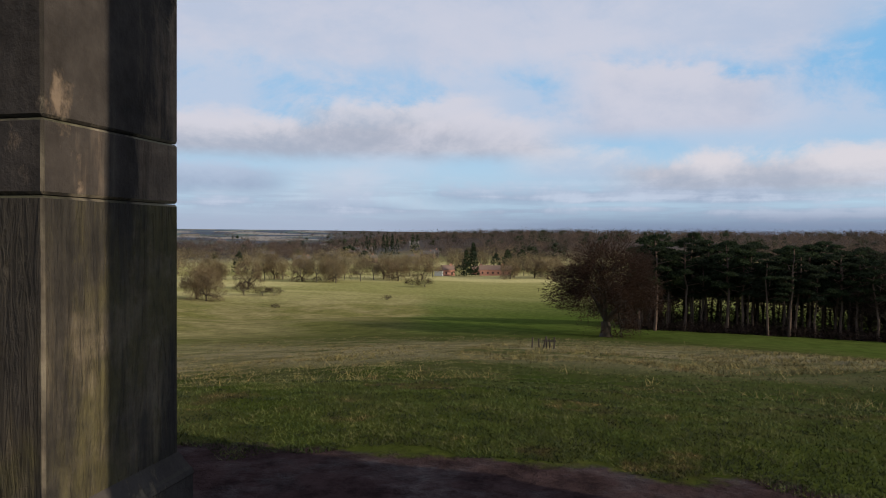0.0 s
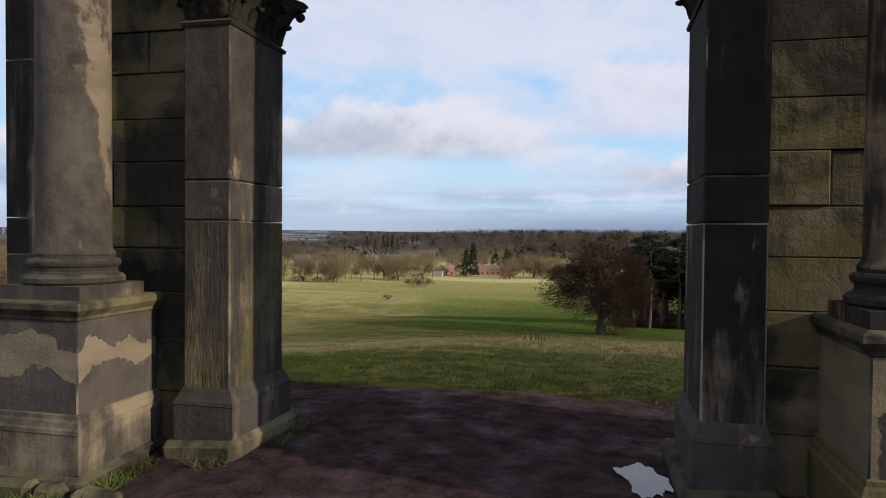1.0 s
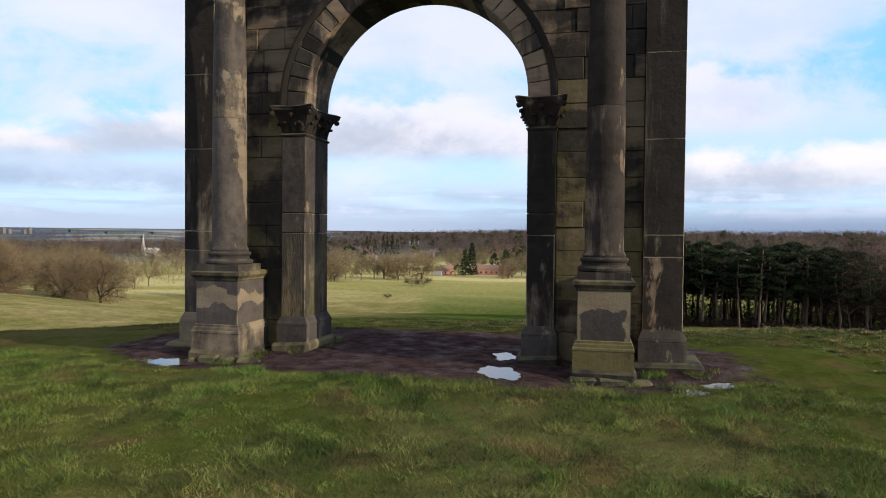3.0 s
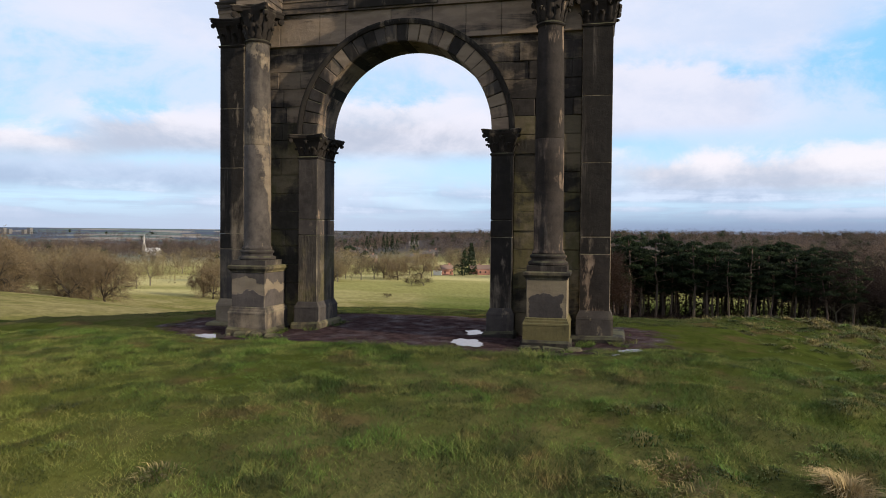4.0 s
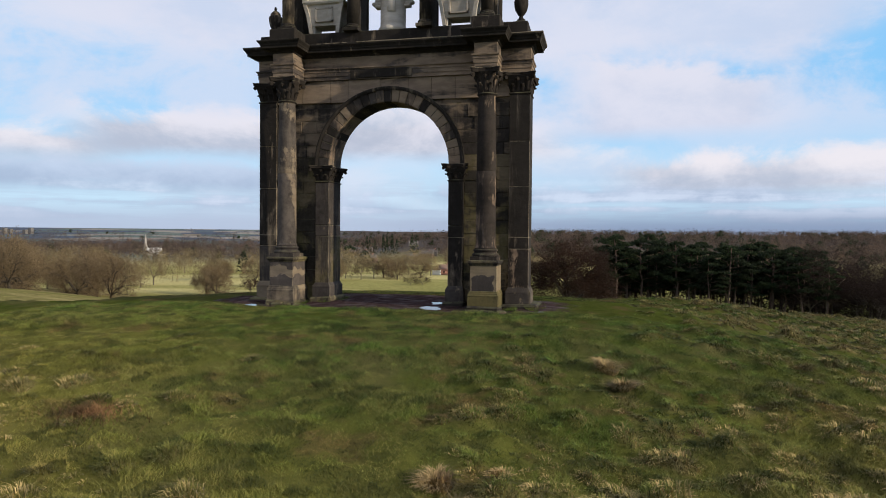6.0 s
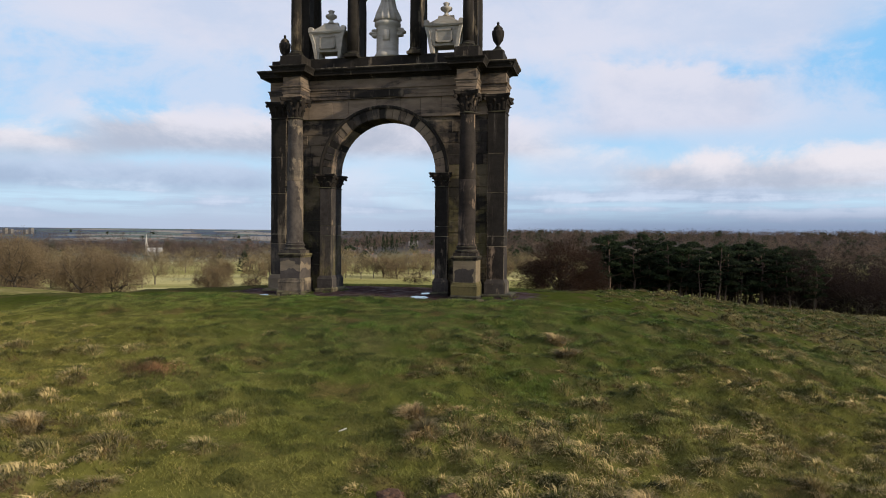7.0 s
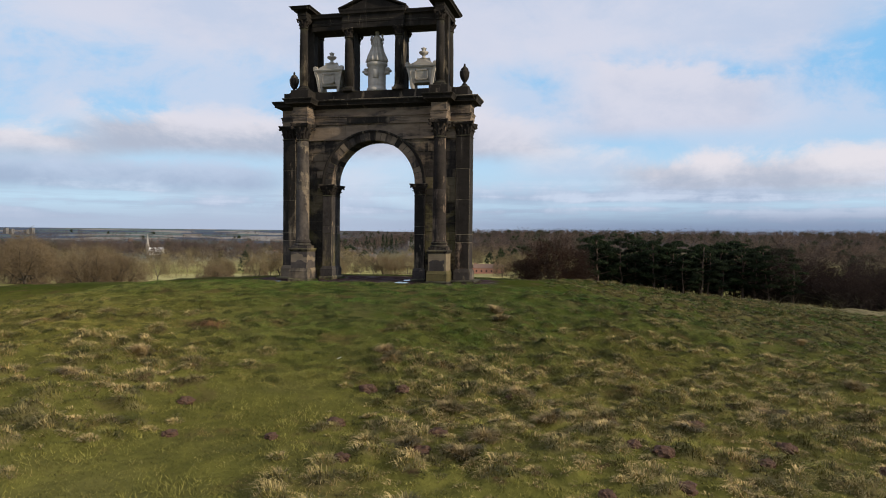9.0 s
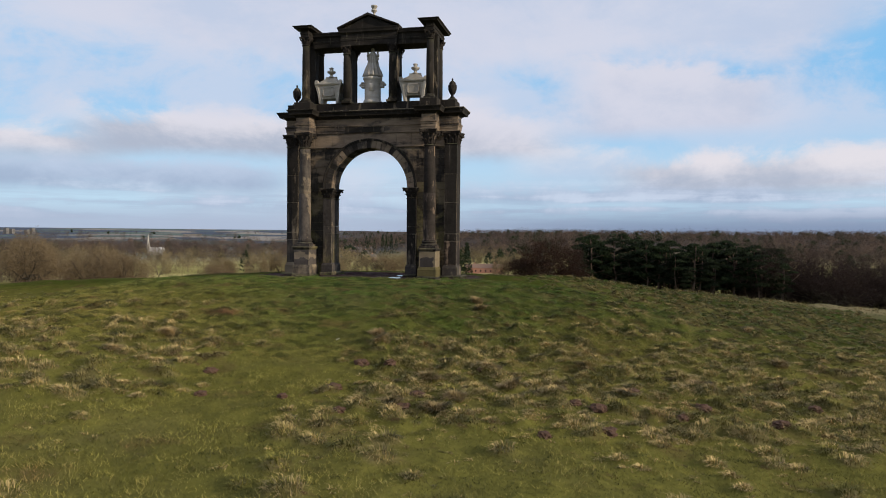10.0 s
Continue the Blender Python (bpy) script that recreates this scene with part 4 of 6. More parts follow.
def make_ring():
    """The arch ring: voussoirs through the whole depth, with a narrow outer moulding."""
    n, gap = 27, 0.0012
    for i in range(n):
        a0, a1 = math.pi * i / n + gap, math.pi * (i + 1) / n - gap
        ang = [a0 + (a1 - a0) * t / 2 for t in range(3)]
        out = [(R_IN * math.cos(a), Z_IMP + R_IN * math.sin(a)) for a in ang] + [((R_OUT - 0.09) * math.cos(a), Z_IMP + (R_OUT - 0.09) * math.sin(a)) for a in ang[::-1]]
        skin = random.Random(40 + i).choice((STONE_RING, STONE_RING, STONE_RING, STONE, STONE_DARK))
        part("voussoir", prism(out, YP + random.uniform(-0.012, 0.014), -YP, 0.022), skin, arch)
    bm = bmesh.new()
    m = 46
    prof = [(R_IN + 0.012, YP + 0.02), (R_OUT - 0.05, YP + 0.02), (R_OUT - 0.05, -YP - 0.02), (R_IN + 0.012, -YP - 0.02)]
    rows = [[bm.verts.new((r * math.cos(math.pi * i / m), y, Z_IMP + r * math.sin(math.pi * i / m))) for r, y in prof] for i in range(m + 1)]
    for a, b in zip(rows, rows[1:]):
        for j in range(4):
            bm.faces.new((a[j], a[(j + 1) % 4], b[(j + 1) % 4], b[j]))
    bmesh.ops.recalc_face_normals(bm, faces=bm.faces)
    part("ring_core", bm, STONE_DARK, arch, "mortar core of the arch ring")
    bm = bmesh.new()
    m = 40
    prof = [(R_OUT - 0.10, YP + 0.02), (R_OUT - 0.10, YP - 0.03), (R_OUT - 0.04, YP - 0.06), (R_OUT, YP - 0.06), (R_OUT + 0.01, YP - 0.03), (R_OUT + 0.01, YW + 0.02)]
    rows = [[bm.verts.new((r * math.cos(math.pi * i / m), y, Z_IMP + r * math.sin(math.pi * i / m))) for r, y in prof] for i in range(m + 1)]
    for a, b in zip(rows, rows[1:]):
        for j in range(len(prof) - 1):
            bm.faces.new((a[j], a[j + 1], b[j + 1], b[j]))
    bm.faces.new(rows[0]), bm.faces.new(rows[-1][::-1])
    bmesh.ops.recalc_face_normals(bm, faces=bm.faces)
    ob = part("arch_moulding", bm, STONE_DARK, arch, "outer moulding of the arch ring")
    twin = ob.copy()
    scene.collection.objects.link(twin)
    twin.matrix_basis = Matrix.Rotation(math.pi, 4, "Z")


make_ring()


def entablature(name, rect, z0, label):
    """Architrave and frieze round a rectangle, and the black cornice that overhangs them."""
    bm = bmesh.new()
    moulding(bm, rect, [(o, z0 + z) for o, z in ((0, 0), (0, 0.11), (0.018, 0.115), (0.018, 0.24), (0.035, 0.245), (0.035, 0.31), (0.07, 0.34), (0.07, 0.375), (0, 0.38), (0, 0.71))])
    ob = part(name, bm, STONE_BAND, arch, label)
    bm = bmesh.new()
    moulding(bm, rect, [(o, z0 + z) for o, z in ((0, 0.70), (0.03, 0.712), (0.05, 0.75), (0.11, 0.78), (0.12, 0.80), (0.27, 0.815), (0.275, 0.88), (0.29, 0.89), (0.30, 0.93), (0.36, 1.0), (0.365, 1.035), (0.34, 1.045), (0, 1.10))])
    part("cornice", bm, STONE_SOOT, ob, "black overhanging cornice")
    return ob


def make_entablature():
    ent = entablature("entablature", (-E2 - 0.02, E2 + 0.02, YE - 0.02, -YE + 0.02), 6.952, "moulded entablature, brown banded stone under a black cornice")
    for sx in (-1, 1):
        for sy in (-1, 1):
            c, d = sorted((sy * 1.22, sy * 0.3))
            entablature("entablature_break", (sx * CX - 0.335, sx * CX + 0.335, c, d), 6.955, "entablature block breaking forward over the column")
            bm = bmesh.new()
            c, d = sorted((sy * 1.3, sy * 0.3))
            box(bm, sx * CX - 0.42, sx * CX + 0.42, c, d, 8.0, 8.40, 0.02)
            part("blocking_stone", bm, STONE_DARK, ent)
    bm = bmesh.new()
    box(bm, -1.25, 0.75, -0.468, -0.40, 6.985, 7.262, 0.01)
    part("tablet", bm, STONE_DARK, ent, "blackened plain tablet set in the architrave")
    # thin pale strip that paints the highlight along the cornice's upper edge
    bm = bmesh.new()
    moulding(bm, (-E2 - 0.02, E2 + 0.02, YE - 0.02, -YE + 0.02), [(0.368, 7.99), (0.372, 8.0), (0.372, 8.018), (0.345, 8.022)])
    part("cornice_edge", bm, STONE_EDGE, ent, "pale strip for the highlight on the cornice's upper edge")
    bm = bmesh.new()
    box(bm, -E2 + 0.08, E2 - 0.08, -0.52, 0.52, 8.0, 8.42, 0.02)
    part("blocking_course", bm, STONE_DARK, ent, "black stepped blocking course above the cornice")


make_entablature()

# ---- the open upper storey ----
def make_upper():
    up = part("upper_entablature", upper_beams(), STONE_SOOT, arch, "black upper entablature with a small central pediment")
    for sx in (-1, 1):
        for x, y, r, top in ((CX - 0.02, -0.9, 0.185, 11.58), (CX - 0.02, 0.9, 0.185, 11.58), (1.165, -0.47, 0.185, 11.17), (1.165, 0.47, 0.185, 11.17)):
            upper_column(sx * x, y, r, top, up)
        bm = bmesh.new()
        box(bm, sx * (CX - 0.02) - 0.19, sx * (CX - 0.02) + 0.19, -0.2, 0.2, 8.41, 11.58, 0.015)
        part("upper_pillar", bm, STONE_SOOT, arch, "square black pillar of the upper storey")
        bm = bmesh.new()
        box(bm, sx * 1.165 - 0.17, sx * 1.165 + 0.17, -0.33, 0.33, 8.41, 11.17, 0.015)
        part("upper_pillar", bm, STONE_SOOT, arch, "square black pillar of the upper storey")


def upper_beams():
    bm = bmesh.new()
    for sx in (-1, 1):
        x = sx * (CX - 0.02)
        beam(bm, (x - 0.2, x + 0.2, -1.1, 1.1), 11.575, 12.06, 0.3)
    beam(bm, (-CX + 0.25, CX - 0.25, -0.5, 0.5), 11.16, 11.88, 0.12)
    beam(bm, (-1.42, 1.42, -0.66, 0.66), 11.163, 11.98, 0.13)
    # pediment
    for y0, y1, w, z0, z1 in ((-0.72, 0.72, 1.30, 11.98, 12.52),):
        f = [bm.verts.new(p) for p in ((-w, y0, z0), (w, y0, z0), (0, y0, z1))]
        b = [bm.verts.new(p) for p in ((-w, y1, z0), (w, y1, z0), (0, y1, z1))]
        bm.faces.new(f), bm.faces.new(b[::-1])
        for i in range(3):
            j = (i + 1) % 3
            bm.faces.new((f[j], f[i], b[i], b[j]))
    for s in (-1, 1):
        v0 = [(s * 1.56, 11.975), (s * 1.56, 12.03), (0, 12.66), (0, 12.55)]
        f = [bm.verts.new((x, -0.84, z)) for x, z in v0]
        b = [bm.verts.new((x, 0.84, z)) for x, z in v0]
        bm.faces.new(f), bm.faces.new(b[::-1])
        for i in range(4):
            j = (i + 1) % 4
            bm.faces.new((f[j], f[i], b[i], b[j]))
    bmesh.ops.recalc_face_normals(bm, faces=bm.faces)
    return bm


def beam(bm, rect, z0, z1, out):
    h = z1 - z0
    moulding(bm, rect, [(0, z0), (0, z0 + h * 0.28), (0.02, z0 + h * 0.3), (0.02, z0 + h * 0.42), (0, z0 + h * 0.44), (0, z0 + h * 0.66), (out * 0.3, z0 + h * 0.72), (out * 0.75, z0 + h * 0.76),
                        (out * 0.78, z0 + h * 0.86), (out, z0 + h * 0.95), (out, z1), (0, z1 + 0.03)])


def upper_column(x, y, r, top, parent):
    bm = bmesh.new()
    lathe(bm, [(r, 8.62), (r, 9.6), (r * 0.97, 10.4), (r * 0.88, top - 0.40)], 24, (x, y, 0))
    col = part("upper_column", bm, STONE_SOOT, arch, "slim black column of the upper storey", True)
    bm = bmesh.new()
    box(bm, x - r * 1.35, x + r * 1.35, y - r * 1.35, y + r * 1.35, 8.40, 8.50, 0.01)
    lathe(bm, [(r * 1.3, 8.50), (r * 1.35, 8.53), (r * 1.2, 8.56), (r * 1.2, 8.59), (r * 1.1, 8.62)], 24, (x, y, 0))
    part("column_base", bm, STONE_SOOT, col)
    k = r * 0.88
    capital(x - k, x + k, y - k, y + k, top - 0.41, top, True, 0.07, "small black acanthus capital")


make_upper()


def urn_profile(z, h, r):
    return [(r * 0.55, z), (r * 0.55, z + h * 0.06), (r * 0.3, z + h * 0.1), (r * 0.26, z + h * 0.16), (r * 0.45, z + h * 0.2), (r * 0.8, z + h * 0.32), (r * 0.97, z + h * 0.48), (r, z + h * 0.6),
            (r * 0.95, z + h * 0.66), (r * 0.7, z + h * 0.71), (r * 0.78, z + h * 0.74), (r * 0.6, z + h * 0.8), (r * 0.3, z + h * 0.86), (r * 0.16, z + h * 0.89), (r * 0.24, z + h * 0.94), (0.02, z + h)]


for sx in (-1, 1):
    bm = bmesh.new()
    lathe(bm, urn_profile(8.56, 0.96, 0.215), 24, (sx * 4.02, 0, 0))
    ob = part("stone_urn", bm, STONE_DARK, None, "lidded black stone urn standing on the ledge of the arch", True)
    tagged(ob, category="urn", group="urns on the arch")
    bm = bmesh.new()
    lathe(bm, [(0.24, 8.418), (0.24, 8.50), (0.18, 8.55), (0.12, 8.575)], 20, (sx * 4.02, 0, 0))
    part("foot", bm, STONE_DARK, ob)


def make_sarcophagus(x):
    """A coffer with slanting sides on two feet, and a hipped lid with an urn on top."""
    top = thing("sarcophagus", "pale grey stone sarcophagus with hipped lid and urn finial", "sarcophagus", "sarcophagi on the arch", (x, 0, 8.421))
    bm = bmesh.new()
    for z0, z1, w0, w1, d0, d1 in ((0.30, 0.95, 0.46, 0.60, 0.30, 0.40),):
        v = [bm.verts.new((sx * w, sy * d, z)) for z, w, d in ((z0, w0, d0), (z1, w1, d1)) for sx, sy in ((-1, -1), (1, -1), (1, 1), (-1, 1))]
        bm.faces.new(v[3::-1]), bm.faces.new(v[4:])
        for i in range(4):
            j = (i + 1) % 4
            bm.faces.new((v[i], v[j], v[4 + j], v[4 + i]))
    chest = part("chest", bm, STONE_PALE, top)
    for y0, y1 in ((-0.40, -0.33), (0.33, 0.40)):
        bm = bmesh.new()
        for a, b, c, d in ((-0.30, 0.30, 0.40, 0.45), (-0.30, 0.30, 0.80, 0.85), (-0.30, -0.25, 0.40, 0.85), (0.25, 0.30, 0.40, 0.85)):
            box(bm, a, b, y0, y1, c, d)
        part("panel_border", bm, STONE_PALE, chest)
    for sx in (-1, 1):
        bm = bmesh.new()
        box(bm, sx * 0.42 - 0.07, sx * 0.42 + 0.07, -0.3, 0.3, 0, 0.31, 0.02)
        part("foot", bm, STONE_PALE, top)
        for sy in (-1, 1):
            # a tapering console at each corner, leaning out with the chest
            bm = bmesh.new()
            v = [bm.verts.new((sx * (x + u * 0.055), sy * (y + w * 0.05), z)) for z, x, y in ((0.06, 0.44, 0.31), (0.62, 0.53, 0.37), (0.93, 0.62, 0.42)) for u, w in ((-1, -1), (1, -1), (1, 1), (-1, 1))]
            for a in (0, 4):
                for q in range(4):
                    bm.faces.new((v[a + q], v[a + (q + 1) % 4], v[a + 4 + (q + 1) % 4], v[a + 4 + q]))
            bm.faces.new(v[3::-1]), bm.faces.new(v[8:])
            bmesh.ops.recalc_face_normals(bm, faces=bm.faces)
            part("corner_console", bm, STONE_PALE, top)
    bm = bmesh.new()
    moulding(bm, (-0.62, 0.62, -0.40, 0.40), [(0.0, 0.93), (0.05, 0.95), (0.08, 1.0), (0.08, 1.04), (0.05, 1.055), (-0.10, 1.13), (-0.28, 1.25), (-0.33, 1.34), (-0.34, 1.42)])
    lid = part("lid", bm, STONE_PALE, top)
    for sx in (-1, 1):
        bm = bmesh.new()
        bmesh.ops.create_cone(bm, cap_ends=True, segments=12, radius1=0.11, radius2=0.09, depth=0.12, matrix=Matrix.Translation((sx * 0.62, -0.40, 1.10)) @ Matrix.Rotation(radians(90), 4, "X"))
        part("scroll", bm, STONE_PALE, lid)
        bm = bmesh.new()
        bmesh.ops.create_cone(bm, cap_ends=True, segments=16, radius1=0.11, radius2=0.10, depth=0.06, matrix=Matrix.Translation((0, sx * 0.36, 1.19)) @ Matrix.Rotation(radians(90), 4, "X"))
        part("boss", bm, STONE_PALE, lid)
        bm = bmesh.new()
        f = [bm.verts.new((x, sx * 0.43, z)) for x, z in ((-0.56, 1.05), (0.56, 1.05), (0, 1.31))] + [bm.verts.new((x, sx * 0.2, z)) for x, z in ((-0.56, 1.05), (0.56, 1.05), (0, 1.31))]
        for q in ((0, 1, 2), (5, 4, 3), (1, 0, 3, 4), (2, 1, 4, 5), (0, 2, 5, 3)):
            bm.faces.new([f[a] for a in q])
        bmesh.ops.recalc_face_normals(bm, faces=bm.faces)
        part("gable", bm, STONE_PALE, lid)
    bm = bmesh.new()
    lathe(bm, [(0.16, 1.40), (0.09, 1.46), (0.06, 1.52), (0.08, 1.55), (0.19, 1.62), (0.215, 1.68), (0.20, 1.705), (0.10, 1.73), (0.085, 1.76), (0.11, 1.83), (0.12, 1.86), (0.04, 1.90)], 18)
    part("finial", bm, STONE_PALE, top, smooth=True)


for sx in (-1, 1):
    make_sarcophagus(sx * 2.17)


def make_trophy():
    """A plain carved trophy on a round pedestal with two short ship's beaks."""
    bm = bmesh.new()
    lathe(bm, [(0.46, 8.421), (0.46, 8.54), (0.43, 8.58), (0.40, 8.62), (0.40, 9.50), (0.42, 9.55), (0.47, 9.60), (0.475, 9.68), (0.43, 9.73)], 28)
    rings = []
    for r, z in ((0.36, 9.73), (0.45, 9.76), (0.43, 9.86), (0.39, 10.0), (0.33, 10.15), (0.275, 10.3), (0.235, 10.45), (0.215, 10.6), (0.21, 10.72), (0.2, 10.84), (0.15, 10.92), (0.09, 10.97), (0.075, 11.0), (0.10, 11.05), (0.09, 11.12), (0.02, 11.2)):
        row = []
        for i in range(48):
            a = 0.1309 * i
            fold = 0.15 * smooth(11.0 - z, 0.0, 0.5) * (math.sin(11 * a + z * 1.5) + 0.5 * math.sin(5 * a - z * 3))
            row.append(bm.verts.new((r * (1 + fold) * math.cos(a), r * (1 + fold) * math.sin(a), z)))
        rings.append(row)
    for a, b in zip(rings, rings[1:]):
        for i in range(48):
            bm.faces.new((a[i], a[(i + 1) % 48], b[(i + 1) % 48], b[i]))
    for s in (-1, 1):
        for z, w, l in ((9.31, 0.09, 0.68), (9.22, 0.12, 0.58), (9.41, 0.06, 0.6)):
            box(bm, *sorted((s * 0.3, s * l)), -w, w, z, z + 0.11, 0.03)
        for z, x, w in ((10.42, 0.24, 0.05), (10.56, 0.29, 0.07), (10.72, 0.31, 0.07), (10.86, 0.29, 0.05)):
            box(bm, *sorted((s * (x - 0.09), s * x)), -w, w, z, z + 0.15, 0.03)
    box(bm, -0.06, 0.20, -0.43, -0.35, 9.0, 9.38, 0.02)
    ob = part("trophy_statue", bm, STONE_PALE, None, "pale stone trophy carving on a round pedestal", True)
    tagged(ob, category="statue")
    bm = bmesh.new()
    lathe(bm, [(0.16, 12.60), (0.16, 12.70), (0.06, 12.76), (0.05, 12.88), (0.15, 12.98), (0.13, 13.05), (0.09, 13.08), (0.17, 13.2), (0.15, 13.24), (0.02, 13.25)], 14, (0.05, 0, 0))
    ob = part("roof_finial", bm, STONE_PALE, None, "worn stone vase finial on the pediment's peak")
    tagged(ob, category="finial")


make_trophy()

# ---- trees ----
def tubes(segs, sides):
    """Tapered tubes from rows of (p0, p1, r0, r1), as arrays."""
    a = np.array([np.r_[s[0], s[1], s[2], s[3]] for s in segs])
    p0, p1, r0, r1 = a[:, :3], a[:, 3:6], a[:, 6], a[:, 7]
    d = p1 - p0
    d /= np.linalg.norm(d, axis=1)[:, None] + 1e-9
    ref = np.where(np.abs(d[:, 2:3]) > 0.9, [[1.0, 0, 0]], [[0, 0, 1.0]])
    u = np.cross(d, ref)
    u /= np.linalg.norm(u, axis=1)[:, None]
    v = np.cross(d, u)
    ang = np.arange(sides) * 2 * math.pi / sides
    ring = u[:, None] * np.cos(ang)[None, :, None] + v[:, None] * np.sin(ang)[None, :, None]
    lo = p0[:, None] + ring * r0[:, None, None]
    hi = p1[:, None] + ring * r1[:, None, None]
    verts = np.concatenate([lo, hi], 1).reshape(-1, 3)
    base = np.arange(len(a))[:, None] * 2 * sides
    i = np.arange(sides)
    j = (i + 1) % sides
    quad = np.stack([i, j, j + sides, i + sides], 1)
    return verts, (base[:, :, None] + quad[None]).reshape(-1, 4)


def flakes(centres, size, rng, flat=0.0, aspect=1.0, along=None):
    """One small triangle at each centre, turned at random."""
    n = len(centres)
    a = rng.normal(size=(n, 3)) if along is None else along + rng.normal(size=(n, 3)) * 0.45
    a[:, 2] *= 1 - flat
    a /= np.linalg.norm(a, axis=1)[:, None] + 1e-9
    b = np.cross(a, rng.normal(size=(n, 3)))
    b /= np.linalg.norm(b, axis=1)[:, None] + 1e-9
    s = (size * rng.uniform(0.6, 1.4, n))[:, None]
    v = np.stack([centres + a * s, centres - a * s * 0.6 + b * s * aspect * 0.5, centres - a * s * 0.6 - b * s * aspect * 0.5], 1)
    return v.reshape(-1, 3), np.arange(3 * n).reshape(-1, 3)


def grow(rng, height, spread, trunk, levels, fork=3, lift=0.35, clear=0.22):
    """A branching skeleton: rows of (p0, p1, r0, r1), and the ends with their directions."""
    segs, ends = [], []

    def limb(p, d, length, r, level):
        steps = 3 if level else 2
        for k in range(steps):
            d = d + rng.normal(size=3) * (0.05 if level == 0 else 0.2)
            d[2] += (lift - 0.5) * 0.12 if level else 0.1
            d = d / np.linalg.norm(d)
            q = p + d * length / steps
            r2 = r * (0.86 if level else 0.93)
            segs.append((p, q, r, r2))
            if level >= levels - 1:
                ends.append((p, q))
            p, r = q, r2
            if level > 0 and level < levels and k < steps - 1:
                side(p, d, length * 0.62, r * 0.55, level + 1)
        if level < levels:
            n = fork + (2 if level == 0 else 0)
            a0 = rng.uniform(0, 6.28)
            for i in range(n):
                a = a0 + i * 6.28 / n + rng.normal() * 0.25
                tilt = rng.uniform(0.55, 1.05) if level == 0 else rng.uniform(0.35, 0.85)
                ref = np.array([math.cos(a), math.sin(a), 0.0])
                nd = d * math.cos(tilt) + ref * math.sin(tilt) * spread
                limb(p, nd / np.linalg.norm(nd), length * rng.uniform(0.58, 0.82) if level else height * rng.uniform(0.30, 0.40), r * 0.6, level + 1)

    def side(p, d, length, r, level):
        nd = d + rng.normal(size=3) * 0.8
        limb(p, nd / np.linalg.norm(nd), length, r, level)

    limb(np.zeros(3), np.array([0, 0, 1.0]), height * clear, trunk, 0)
    return segs, ends


def bare_tree(name, label, seed, height, spread, trunk, levels, twigs, size, material, lift=0.35, clear=0.22, at=(0, 0, 0), group="", thick=0.13, width=0.0, shell=0.0, low=0.35, bark=None):
    rng = np.random.default_rng(seed)
    segs, ends = grow(rng, height, spread, trunk, levels, 3, lift, clear)
    top = max(s[1][2] for s in segs)
    k = height / top
    far = np.percentile([math.hypot(e[1][0], e[1][1]) for e in ends], 90)
    kw = width * 0.5 / far if width else k
    k = np.array([kw, kw, k])
    segs = [(a * k, b * k, r0, r1) for a, b, r0, r1 in segs]
    ends = [(a * k, b * k) for a, b in ends]
    ob = thing(name, label, "tree", group, at)
    root = (np.array([0, 0, -0.6]), np.array([0, 0, 0.5]), trunk * 1.7, trunk * 1.02)
    v, f = tubes([root] + [s for s in segs if s[2] > (0.024 if levels > 4 else 0.04)], 4)
    from_arrays("trunk", v, f, bark or BARK, ob, True)
    a = np.array([e[0] for e in ends])
    b = np.array([e[1] for e in ends])
    i = rng.integers(0, len(a), twigs)
    t = rng.uniform(0, 1.25, (twigs, 1))
    c = a[i] + (b[i] - a[i]) * t + rng.normal(size=(twigs, 3)) * size * 0.75
    along = b[i] - a[i]
    along /= np.linalg.norm(along, axis=1)[:, None]
    if shell:
        # the dense outer twigs of a rounded, lumpy crown
        m = int(twigs * shell)
        d = rng.normal(size=(m, 3))
        d[:, 2] = np.abs(d[:, 2]) - low
        d /= np.linalg.norm(d, axis=1)[:, None]
        lump = np.array([noise.noise(Vector(q) * 2.3 + Vector((seed, 0, 0))) for q in d])
        rad = (0.84 + 0.46 * lump) * rng.uniform(0.4, 1.0, m) ** 0.4
        c[:m] = np.array([0, 0, height * (0.45 if low > 0.2 else 0.55)]) + d * rad[:, None] * [width * 0.56, width * 0.56, height * 0.56]
        along[:m] = d
    v, f = flakes(c, size, rng, 0.2, thick, along)
    from_arrays("crown", v, f, material, ob)
    return ob


